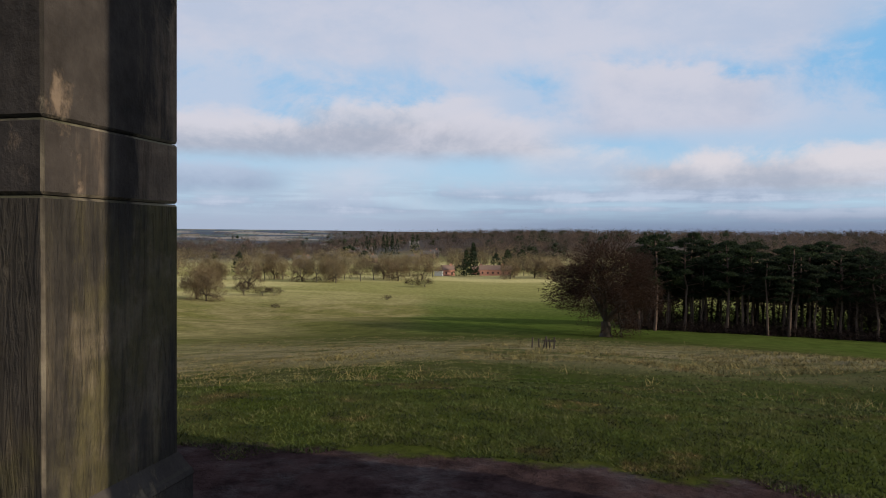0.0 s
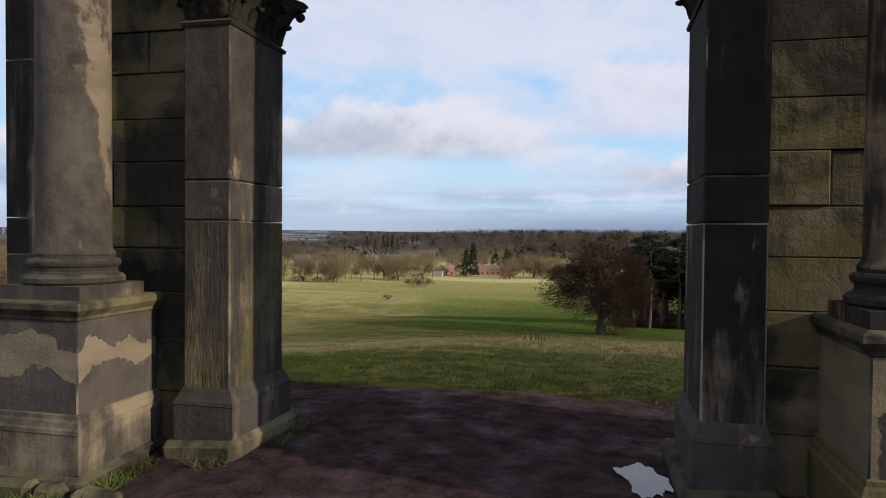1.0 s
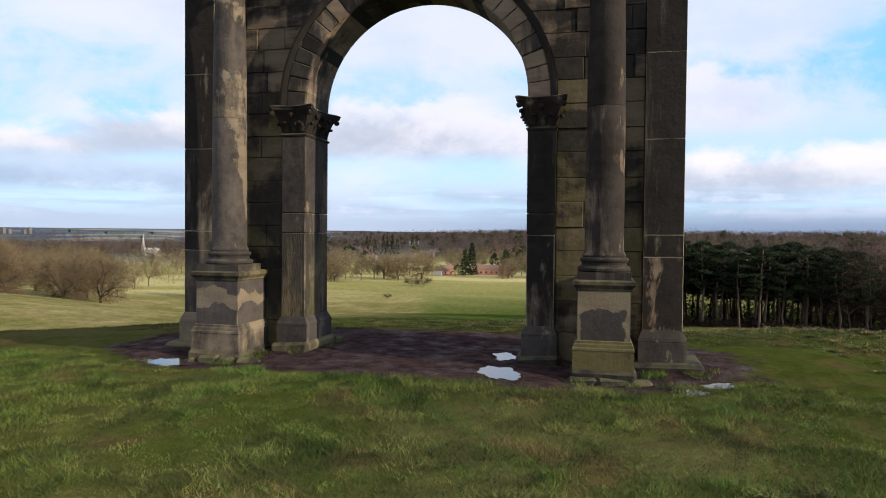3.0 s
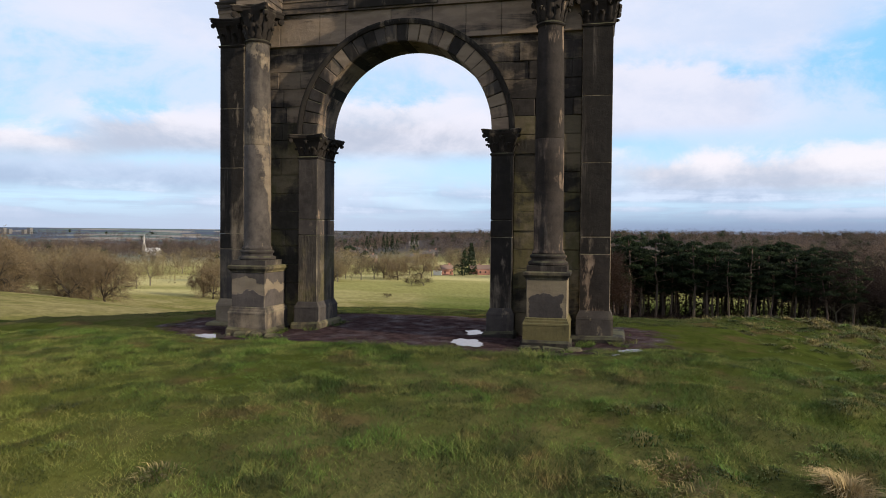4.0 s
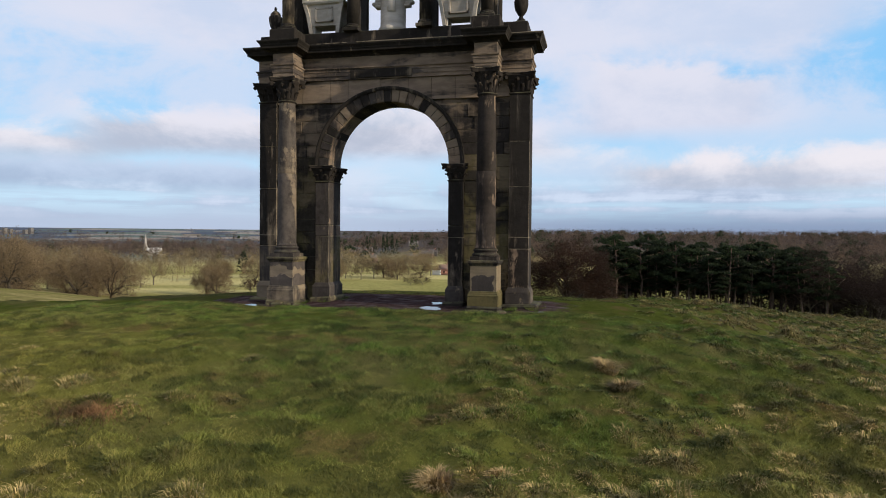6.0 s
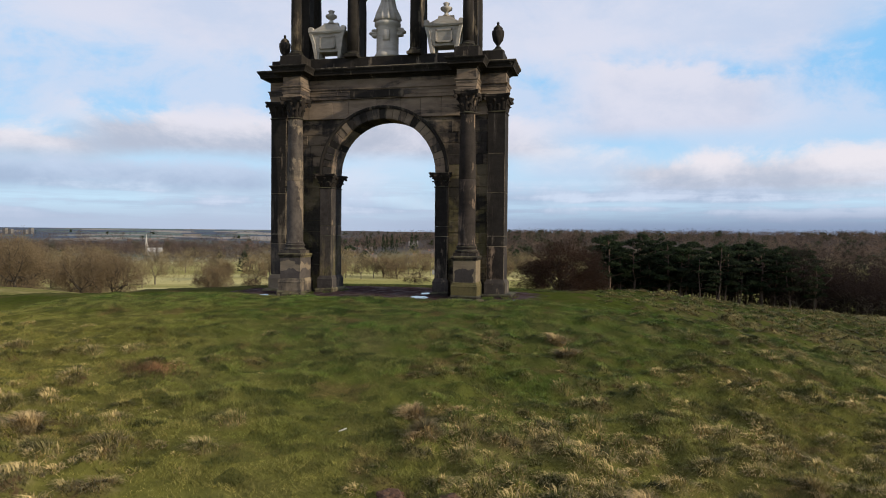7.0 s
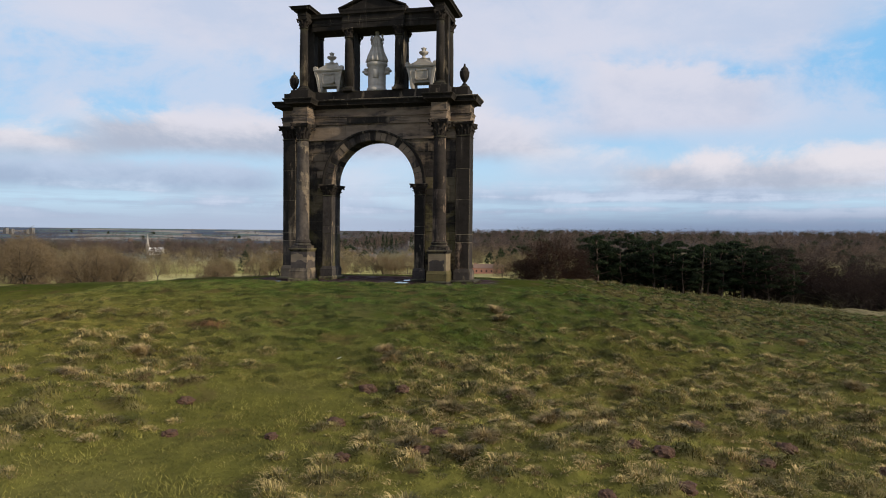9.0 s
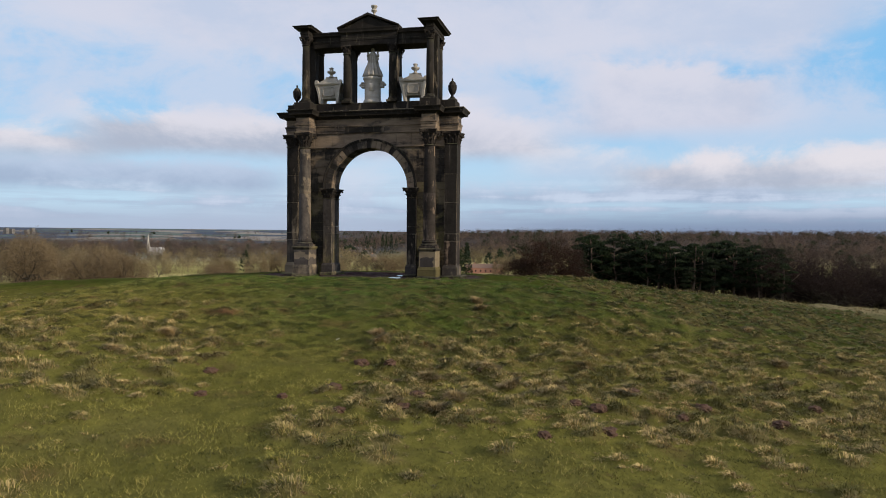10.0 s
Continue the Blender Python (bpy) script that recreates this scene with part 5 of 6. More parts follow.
def pine(seed, height, at):
    """A Scots pine: a bare stem, and a crown of flattened needle clumps on upswept boughs."""
    rng = np.random.default_rng(seed)
    ob = thing("pine_tree", "tall dark Scots pine with a bare reddish trunk", "tree", "pine wood", at)
    segs, p, r = [], np.array([0, 0, -0.5]), 0.24
    for k in range(8):
        q = p + np.array([rng.normal() * 0.12, rng.normal() * 0.12, (height - 0.6) / 8])
        segs.append((p, q, r, r * 0.87))
        p, r = q, r * 0.87
    cen, ups = [], []
    for k in range(13):
        t = (k + 0.5) / 13
        h = height * (0.44 + 0.5 * t)
        a = k * 2.4 + rng.normal() * 0.4
        w = (2.1 * math.sqrt(max(0.0, 1 - (1.9 * abs(t - 0.4)) ** 2)) + 0.25) * rng.uniform(0.6, 1.15)
        tip = np.array([math.cos(a) * w, math.sin(a) * w, h])
        segs.append((np.array([0, 0, h - 1.1]), tip - [0, 0, 0.4], 0.08, 0.03))
        rx, rz, n = rng.uniform(0.95, 1.5), rng.uniform(0.5, 0.85), 360
        d = rng.normal(size=(n, 3))
        d /= np.linalg.norm(d, axis=1)[:, None]
        d[:, 2] = np.where(d[:, 2] < -0.2, -d[:, 2] * 0.7, d[:, 2])
        c = tip + d * [rx, rx, rz] * rng.uniform(0.6, 1.05, (n, 1))
        cen.append(c), ups.append(d + rng.normal(size=d.shape) * 0.7)
    for k in range(9):
        h, a = height * rng.uniform(0.18, 0.52), rng.uniform(0, 6.28)
        segs.append((np.array([0, 0, h]), np.array([math.cos(a) * 1.3, math.sin(a) * 1.3, h - 0.15]), 0.03, 0.01))
    v, f = tubes(segs, 5)
    from_arrays("trunk", v, f, PINE_BARK, ob, True)
    v, f = flakes(np.concatenate(cen), 0.22, rng, 0.1, 0.8, np.concatenate(ups))
    from_arrays("crown", v, f, NEEDLE, ob)
    return ob


def on_land(x, y, dz=0.0):
    return (x, y, float(land(x, y)) + dz)


# the big oak on the shelf below the hill
bare_tree("oak_tree", "large winter oak keeping some dark brown leaves, alone in the meadow", 11, 14.8, 1.05, 0.75, 5, 54000, 0.25, OAK_LEAF, 0.3, 0.15, on_land(1.6, 96.4), thick=0.26, width=14.5, shell=0.68, low=0.42, bark=OAK_BARK)

# park oaks to the left
park = [bare_tree("park_oak", "bare spreading park oak with a dense olive-brown twig crown", 21 + i, (20.5, 19, 21)[i], 1.35, 0.62, 4, 21000, 0.36, TWIG, 0.16, 0.12, on_land(*((-163.6, 171.8), (-160, 184), (-184, 205))[i]), "park oaks", width=18.5, shell=0.62, low=0.55, bark=OAK_BARK, thick=0.27) for i in range(3)]
PARK_SPOTS = ((-156, 142), (-190, 176), (-171, 176), (-201, 160), (-176, 196), (-215, 200), (-168, 150), (-228, 188), (-150, 132), (-168.9, 264.9), (-177, 270), (-186, 333),
              (-242, 382), (-236, 383), (-183, 395), (-164, 400), (-175, 420), (-210, 410), (-130, 430), (-145, 445), (-120, 455), (-60, 470), (-44, 480), (-30, 475), (-15, 490))
rs = random.Random(3)
for i, (x, y) in enumerate(PARK_SPOTS):
    s = rs.uniform(0.78, 1.0) * (0.92 if y > 260 else 1.0)
    copy_thing(park[i % 3], Matrix.Translation(on_land(x, y, -0.2)) @ Matrix.Rotation(rs.uniform(0, 6.28), 4, "Z") @ Matrix.Diagonal((s, s, s * rs.uniform(0.9, 1.05), 1)))

thorn = bare_tree("thorn_tree", "low wind-shaped dark thorn tree in the park", 41, 8.5, 1.5, 0.25, 4, 4200, 0.42, OAK_LEAF, 0.3, 0.2, on_land(-168, 296), "thorn trees", width=11, shell=0.5)
for x, y, s in ((-159, 298, 0.75), (-154, 300, 0.7), (-99.7, 383.7, 0.95), (-107, 382, 0.8), (-172, 392, 0.6), (-128, 250, 0.35), (-96, 300, 0.4)):
    copy_thing(thorn, Matrix.Translation(on_land(x, y, -0.1)) @ Matrix.Rotation(rs.uniform(0, 6.28), 4, "Z") @ Matrix.Diagonal((s * 1.1, s * 1.1, s * 0.8, 1)))

# taller tan parkland trees further off: bearing from the flight's axis, and distance
field_tree = bare_tree("parkland_tree", "tall tan bare parkland tree standing in the valley fields", 51, 20, 1.0, 0.4, 4, 5200, 0.6, FAR_PARK, 0.35, 0.2, on_land(-172, 392), "parkland trees", width=13.5, shell=0.5, low=0.5)
for u, r in ((-8.9, 430), (-8.2, 470), (-6.9, 455), (-5.8, 470), (-4.5, 500), (-3.8, 480), (-2.8, 520), (-0.9, 505), (0.8, 540), (5.9, 500), (6.7, 520), (8.1, 510), (8.6, 495), (1.7, 560), (-5.0, 560), (-6.4, 580), (-3.1, 590), (-9.7, 520), (9.6, 540), (7.3, 570), (3.2, 600), (-2.0, 610),
             (-32.5, 330), (-31.2, 300), (-29.4, 400), (-27.9, 420), (-26.4, 380), (-24.6, 400), (-23.6, 430), (-33.6, 360), (-30.3, 440), (-28.6, 460), (-25.6, 470), (-18.9, 455), (-18.3, 460), (-14.6, 470), (-21.2, 560), (-23.0, 575), (-16.2, 560), (-13.2, 470), (-11.8, 500), (-31.8, 480), (-34.5, 430)):
    a = radians(u - 13.0)
    s = rs.uniform(0.78, 1.08)
    copy_thing(field_tree, Matrix.Translation(on_land(2.6 + r * math.sin(a), -10 + r * math.cos(a), -0.2)) @ Matrix.Rotation(rs.uniform(0, 6.28), 4, "Z") @ Matrix.Diagonal((s * rs.uniform(0.85, 1.15), s, s, 1)))

# the pine wood and the bare wood beside it
pines = [pine(61 + i, (16.0, 17.0, 15.0)[i], on_land(*((9, 114), (16, 116), (24, 113.5))[i])) for i in range(3)]
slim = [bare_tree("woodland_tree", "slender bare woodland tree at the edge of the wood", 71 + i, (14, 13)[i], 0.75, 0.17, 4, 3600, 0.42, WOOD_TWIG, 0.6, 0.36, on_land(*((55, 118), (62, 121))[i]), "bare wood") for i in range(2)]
for row in range(7):
    for col in range(15):
        x = 6.5 + col * 2.75 + rs.uniform(-1.1, 1.1) + row * 0.7
        y = 112.5 + row * 6 + rs.uniform(-2, 2) - 0.02 * (x - 25) ** 2 * 0.1
        s = rs.uniform(0.72, 1.04)
        copy_thing(pines[rs.randrange(3)], Matrix.Translation(on_land(x, y, -0.1)) @ Matrix.Rotation(rs.uniform(0, 6.28), 4, "Z") @ Matrix.Diagonal((s * 1.25, s * 1.25, s, 1)))
for i in range(120):
    x, y = rs.uniform(44, 122), 112 + 40 * rs.uniform(0, 1) ** 1.3
    s = rs.uniform(0.85, 1.22)
    copy_thing(slim[i % 2], Matrix.Translation(on_land(x, y, -0.1)) @ Matrix.Rotation(rs.uniform(0, 6.28), 4, "Z") @ Matrix.Diagonal((s, s, s, 1)))
for i in range(14):
    x, y = rs.uniform(3, 11), rs.uniform(118, 150)
    s = rs.uniform(0.6, 0.9)
    copy_thing(slim[i % 2], Matrix.Translation(on_land(x, y, -0.1)) @ Matrix.Rotation(rs.uniform(0, 6.28), 4, "Z") @ Matrix.Diagonal((s * 1.2, s * 1.2, s, 1)))


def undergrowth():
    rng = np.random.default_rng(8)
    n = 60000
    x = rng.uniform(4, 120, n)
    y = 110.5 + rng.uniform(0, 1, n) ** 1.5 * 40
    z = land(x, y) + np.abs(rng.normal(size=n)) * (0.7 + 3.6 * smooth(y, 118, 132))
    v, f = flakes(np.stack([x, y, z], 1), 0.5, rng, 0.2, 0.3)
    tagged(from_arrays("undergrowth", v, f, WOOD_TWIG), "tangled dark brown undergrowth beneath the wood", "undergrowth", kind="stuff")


undergrowth()


def far_woods():
    """Woods of the valley and the ridges, far off."""
    rng = np.random.default_rng(9)
    cs, sizes, firs, fsz, near, nsz, dark = [], [], [], [], [], [], []

    def crown(x, y, h, w, n, fir=False, evergreen=False):
        z0 = float(land(x, y))
        if fir:
            t = rng.uniform(0.05, 1, n)
            a = rng.uniform(0, 6.28, n)
            rad = w * (1.02 - t) ** 0.65 * np.sqrt(rng.uniform(0.1, 1, n))
            c = np.stack([x + rad * np.cos(a), y + rad * np.sin(a), z0 + t * h], 1)
            firs.append(c), fsz.append(np.full(n, h * 0.05))
            return
        if evergreen:
            # the rounded masses of the crown, with the twigs standing out of them
            for _ in range(6):
                o = rng.normal(size=3)
                o *= rng.uniform(0.2, 0.62) / np.linalg.norm(o)
                s = rng.uniform(0.22, 0.36)
                dark.append((x + o[0] * w, y + o[1] * w, z0 + h * 0.56 + o[2] * h * 0.46, w * s, h * 0.42 * s))
        d = rng.normal(size=(n, 3))
        d /= np.linalg.norm(d, axis=1)[:, None]
        d *= rng.uniform(0.35, 1, (n, 1)) ** 0.5 * (1 + 0.3 * np.sin(d[:, :1] * 5 + x) * np.sin(d[:, 2:] * 5 + y))
        c = np.array([x, y, z0 + h * 0.56]) + d * [w, w, h * 0.46]
        k = n // 12
        c[:k, :2] = [x, y]
        c[:k, 2] = z0 + np.linspace(0, h * 0.4, k)
        k = np.full(n, h * (0.034 if n > 200 else 0.036 if n > 100 else 0.052))
        if n > 200 and math.atan2(x, y) + VIEW < 0.22:
            near.append(c), nsz.append(k)
        elif evergreen:
            firs.append(c), fsz.append(k)
        else:
            cs.append(c), sizes.append(k)

    n = 0
    while n < 8800:
        r = rng.uniform(430, 1500) if rng.uniform() < 0.76 else rng.uniform(1500, 3000)
        a = -VIEW + rng.uniform(-0.62, 0.85)
        x, y = r * math.sin(a), r * math.cos(a)
        field = noise.noise((x * 0.006, y * 0.006, 1.0)) + 0.5 * noise.noise((x * 0.02, y * 0.02, 5.0))
        dens = min(1.0, max(0.04, (r - 440) / 200)) if a > -VIEW - 0.2 else min(1.0, max(0.06, (r - 400) / 300))
        if a < -VIEW - 0.05 and r > 1000:
            dens *= 0.8 if r < 2500 else 0.3
        if r < 720 and rng.uniform() > 0.3:
            continue
        if field < -0.12 and r > 560 or rng.uniform() > dens:
            continue
        if abs(x + 85) < 75 and 440 < y < 560:
            continue
        n += 1
        h = rng.uniform(9, 21)
        crown(x, y, h, h * rng.uniform(0.4, 0.62), (330 if r < 720 else 180) if r < 1050 else 90, rng.uniform() < (0.03 if a > -VIEW - 0.05 else 0.012), r > 720 and rng.uniform() < (0.07 if a > -VIEW - 0.05 else 0.015))
    # tall firs that break the skyline, and dark evergreens by the houses
    for u in (-0.34, -0.336, -0.315, -0.31, -0.295, -0.272, -0.266, -0.328, -0.302):
        r = rng.uniform(850, 920)
        crown(r * math.sin(u), r * math.cos(u), rng.uniform(20, 28), 4.2, 160, True)
    for x, y, h, w in ((-95, 489, 20, 6), (-91, 494, 25, 5), (-72, 545, 19, 8), (-82, 548, 16, 8), (-101, 490, 9, 7), (-47, 500, 4, 5), (-42, 501, 4, 5), (-36, 501, 4.5, 5), (-30, 502, 4, 5), (-24, 503, 5, 5)):
        crown(x, y, h, w, 420, True)
    ico = bmesh.new()
    bmesh.ops.create_icosphere(ico, subdivisions=1, radius=1.0)
    iv = np.array([q.co[:] for q in ico.verts])
    fi = np.array([[q.index for q in p.verts] for p in ico.faces])
    ico.free()
    for rows, name, mat, label in ((dark, "far_evergreens", FAR_FIR, "dark evergreen crowns among the far woods"),):
        a = np.array(rows)
        wob = rng.uniform(0.72, 1.22, (len(a), len(iv), 1))
        v = a[:, None, :3] + iv[None] * wob * a[:, None, [3, 3, 4]]
        f = (fi[None] + np.arange(len(a))[:, None, None] * len(iv)).reshape(-1, 3)
        tagged(from_arrays(name, v.reshape(-1, 3), f, mat, smooth=True), label, "woods", kind="stuff")
    v, f = flakes(np.concatenate(cs), np.concatenate(sizes), rng, 0.0, 0.65)
    tagged(from_arrays("far_woods", v, f, FAR_WOOD), "bare brown winter woods across the valley", "woods", kind="stuff")
    v, f = flakes(np.concatenate(near), np.concatenate(nsz), rng, 0.0, 0.6)
    tagged(from_arrays("parkland_trees", v, f, FAR_PARK), "tan bare parkland trees scattered over the valley fields", "trees", kind="stuff")
    v, f = flakes(np.concatenate(firs), np.concatenate(fsz), rng, 0.0, 1.1)
    tagged(from_arrays("far_conifers", v, f, FAR_FIR), "dark green conifers among the far woods", "woods", kind="stuff")


far_woods()

# ---- far buildings and fences ----
def house(name, label, x, y, w, d, h, turn, wall, windows=0, tiles=None):
    z = float(land(x, y)) - 0.3
    ob = thing(name, label, "house", "houses in the valley", (x, y, z), turn)
    bm = bmesh.new()
    box(bm, -w / 2, w / 2, -d / 2, d / 2, 0, h)
    walls = part("wall", bm, wall, ob)
    bm = bmesh.new()
    r = h + d * 0.42
    o = 0.35
    pts = [(-w / 2 - o, -d / 2 - o, h - 0.1), (w / 2 + o, -d / 2 - o, h - 0.1), (w / 2 + o, d / 2 + o, h - 0.1), (-w / 2 - o, d / 2 + o, h - 0.1), (-w / 2 - o, 0, r), (w / 2 + o, 0, r)]
    v = [bm.verts.new(p) for p in pts]
    for f in ((0, 1, 5, 4), (2, 3, 4, 5), (0, 4, 3), (1, 2, 5), (3, 2, 1, 0)):
        bm.faces.new([v[i] for i in f])
    roof = part("roof", bm, tiles or ROOF, ob)
    bm = bmesh.new()
    box(bm, w * 0.2, w * 0.2 + 1.2, -0.5, 0.5, h, r + 1.2)
    part("chimney", bm, BRICK, roof)
    for i in range(windows):
        wx = -w / 2 + (i + 0.5) * w / windows
        bm = bmesh.new()
        box(bm, wx - 0.6, wx + 0.6, -d / 2 - 0.06, -d / 2 + 0.1, h * 0.35, h * 0.35 + 1.5)
        part("window", bm, DARK_GLASS, walls)


DARK_GLASS = plain_noise("dark_window_glass", (0.02, 0.022, 0.026), (0.04, 0.042, 0.05), 1.0, 0.15, bump=0.0, spec=0.5)
TOWER_WALL = plain_noise("grey_concrete", (0.12, 0.115, 0.11), (0.17, 0.16, 0.15), 0.5)
SLATE = plain_noise("grey_roof", (0.10, 0.09, 0.085), (0.19, 0.165, 0.15), 1.5)
TOWN_BRICK = plain_noise("dull_brick", (0.15, 0.095, 0.075), (0.22, 0.15, 0.12), 0.5)
TOWN_WALL = plain_noise("grey_render", (0.12, 0.11, 0.105), (0.19, 0.175, 0.16), 0.5)
house("brick_house", "long low red-brick house at the edge of the park", -77, 512, 24, 8, 4.6, 12, BRICK, 6)
house("brick_house", "small red-brick house with a tiled roof among trees", -113, 505, 9, 8, 5.0, 30, BRICK, 2)
house("white_house", "white-rendered cottage gable among trees", -118, 502, 6, 7, 4.2, 70, WHITEWASH, 2)
house("brick_house", "red-brick outbuilding behind the park trees", -92, 520, 10, 7, 4.4, 5, BRICK, 2)

rb = random.Random(12)
for i in range(46):
    r = rb.uniform(1150, 1900)
    a = -VIEW + rb.uniform(-0.56, -0.12)
    w = rb.uniform(8, 15)
    house("town_house", "distant town house with pale walls and tiled roof", r * math.sin(a), r * math.cos(a), w * 0.8, rb.uniform(6, 9), rb.uniform(4, 6), rb.uniform(0, 180), (TOWN_BRICK, TOWN_WALL, TOWN_BRICK, TOWN_WALL, TOWN_WALL)[i % 5], 2, SLATE)

for i in range(22):
    r = rb.uniform(640, 1150)
    a = -VIEW + rb.uniform(-0.16, 0.16)
    house("village_house", "distant village house among bare trees", r * math.sin(a), r * math.cos(a), rb.uniform(8, 16), rb.uniform(7, 9), rb.uniform(5, 7.5), rb.uniform(-30, 30), (TOWN_WALL, TOWN_BRICK, TOWN_WALL)[i % 3], 3, SLATE)

# slab blocks of the far town
for i, a in enumerate((-0.806, -0.800, -0.784, -0.778)):
    r = 2700
    bm = bmesh.new()
    box(bm, -6, 6, -6, 6, 0, (20, 17, 15, 21)[i])
    ob = part("tower_block", bm, TOWER_WALL, None, "distant pale tower block above the town")
    ob.location = (r * math.sin(a), r * math.cos(a), float(land(r * math.sin(a), r * math.cos(a))))
    tagged(ob, category="building", group="tower blocks")

# the church with its spire
ch = thing("church", "pale stone church with a slender spire beyond the park trees", "church", "", on_land(-574, 757), 20)
bm = bmesh.new()
box(bm, -1.9, 1.9, -1.9, 1.9, 0, 13)
tower = part("tower", bm, STONE_PALE, ch)
bm = bmesh.new()
bmesh.ops.create_cone(bm, cap_ends=True, segments=8, radius1=1.7, radius2=0.12, depth=15, matrix=Matrix.Translation((0, 0, 20.5)))
part("spire", bm, STONE_PALE, tower)
bm = bmesh.new()
box(bm, 2, 20, -5, 5, 0, 6)
part("nave", bm, WHITEWASH, ch)
bm = bmesh.new()
v = [bm.verts.new(p) for p in ((2, -5.4, 6), (20, -5.4, 6), (20, 5.4, 6), (2, 5.4, 6), (2, 0, 10), (20, 0, 10))]
for f in ((0, 1, 5, 4), (2, 3, 4, 5), (0, 4, 3), (1, 2, 5)):
    bm.faces.new([v[i] for i in f])
part("roof", bm, WHITEWASH, ch)

# long pale sheds on the far slope
for i, (a, r, w) in enumerate(((-0.585, 2500, 60), (-0.86, 2300, 50))):
    bm = bmesh.new()
    box(bm, -w / 2, w / 2, -8, 8, 0, 7)
    ob = part("long_shed", bm, TOWN_WALL, None, "long pale farm shed on a far hillside")
    ob.location = (r * math.sin(a), r * math.cos(a), float(land(r * math.sin(a), r * math.cos(a))))
    ob.rotation_euler.z = -a
    tagged(ob, category="shed", group="sheds on the far hill")

# the remains of a tree guard below the arch
fence = thing("stake_fence", "broken guard of short weathered stakes standing in rough grass", "fence", "", on_land(-2.26, 33))
for x, y, h, lx, ly in ((-0.65, 0, 0.62, 0.05, 0), (-0.3, 0.25, 0.5, -0.05, 0.03), (-0.05, -0.1, 0.7, 0.22, 0.02), (0.3, 0.2, 0.52, -0.1, 0), (0.52, -0.15, 0.68, 0.02, 0.05), (0.1, 0.3, 0.55, 0.0, 0.0)):
    bm = bmesh.new()
    vs = bmesh.ops.create_cone(bm, cap_ends=True, segments=7, radius1=0.045, radius2=0.04, depth=h + 0.3, matrix=Matrix.Translation((0, 0, h / 2 - 0.15)))["verts"]
    for q in vs:
        q.co.x += x + lx * q.co.z
        q.co.y += y + ly * q.co.z
    part("post", bm, TIMBER, fence)
bm = bmesh.new()
box(bm, -0.1, 0.62, -0.14, -0.1, 0.42, 0.50, 0.008)
part("rail", bm, TIMBER, fence)

# ---- grass, tussocks, molehills ----
def blades(x, y, height, width, rng, lean=0.5, sit=-0.01):
    """One narrow triangle for each blade."""
    n = len(x)
    z = land(x, y) + sit
    a = rng.uniform(0, 6.28319, n)
    bx, by = np.cos(a) * width, np.sin(a) * width
    l = rng.normal(size=(n, 2)) * lean * height[:, None]
    base = np.stack([x, y, z], 1)
    side = np.stack([bx, by, np.zeros(n)], 1)
    tip = base + np.stack([l[:, 0], l[:, 1], height], 1)
    v = np.stack([base - side, base + side, tip], 1).reshape(-1, 3)
    return v, np.arange(3 * n).reshape(-1, 3)


def short_grass():
    rng = np.random.default_rng(31)
    for x0, x1, y0, y1, n, low, high, wide, name in ((-11, 14, -9.5, -1.2, 350000, 0.02, 0.14, 0.0042, "turf"), (-9, 14, -15.5, -9.3, 240000, 0.025, 0.12, 0.0048, "slope_turf"), (-17, 27, -27, -9.3, 330000, 0.03, 0.10, 0.007, "slope_turf"), (9, 27, -9.5, -1.2, 90000, 0.03, 0.08, 0.008, "slope_turf")):
        x, y = rng.uniform(x0, x1, n), rng.uniform(y0, y1, n)
        keep = ~in_mud(x, y)
        x, y = x[keep], y[keep]
        lush = field_noise(x, y, 0.9, 4) * 0.5 + field_noise(x, y, 0.3, 6) * 0.5
        h = low + high * lush ** 2 * rng.uniform(0.5, 1.5, len(x))
        v, f = blades(x, y, h, np.full(len(x), wide), rng, 0.8)
        tagged(from_arrays(name, v, f, GRASS), "short green grazed grass on the hilltop", "grass", kind="stuff")
    # the far side, blades larger with the distance
    n = 260000
    r = np.exp(rng.uniform(math.log(2.6), math.log(75), n))
    a = rng.uniform(-1.35, 1.2, n)
    x, y = r * np.sin(a), r * np.cos(a)
    keep = ~in_mud(x, y)
    x, y, r = x[keep], y[keep], r[keep]
    h = (0.03 + 0.0006 * r) * rng.uniform(0.5, 1.4, len(x))
    v, f = blades(x, y, h, 0.006 + 0.0005 * r, rng, 0.8)
    tagged(from_arrays("slope_grass", v, f, SLOPE), "rough green grass on the slope behind the arch", "grass", kind="stuff")


short_grass()


def arching(x, y, out, length, bend, width, comb, rng):
    """Long blades that rise and bow over: three triangles each."""
    n = len(x)
    base = np.stack([x, y, land(x, y) - 0.02], 1)
    o = np.stack([np.cos(out), np.sin(out), np.zeros(n)], 1)
    up = np.array([[0.0, 0.0, 1.0]])
    L, b = length[:, None], bend[:, None]
    side = np.stack([-np.sin(out), np.cos(out), np.zeros(n)], 1) * width[:, None]
    mid = base + L * 0.55 * (o * b * 0.5 + up * (1 - 0.2 * b)) + L * 0.12 * comb
    tip = base + L * (o * b + up * (1 - 0.6 * b)) + L * 0.4 * comb
    v = np.stack([base - side, base + side, mid + side * 0.8, mid - side * 0.8, tip], 1).reshape(-1, 3)
    k = np.array([[0, 1, 2], [0, 2, 3], [3, 2, 4]])
    return v, (k[None] + 5 * np.arange(n)[:, None, None]).reshape(-1, 3)


COMB = np.array([[-0.3, -0.6, -0.28]])       # the way the long grass is laid, downhill


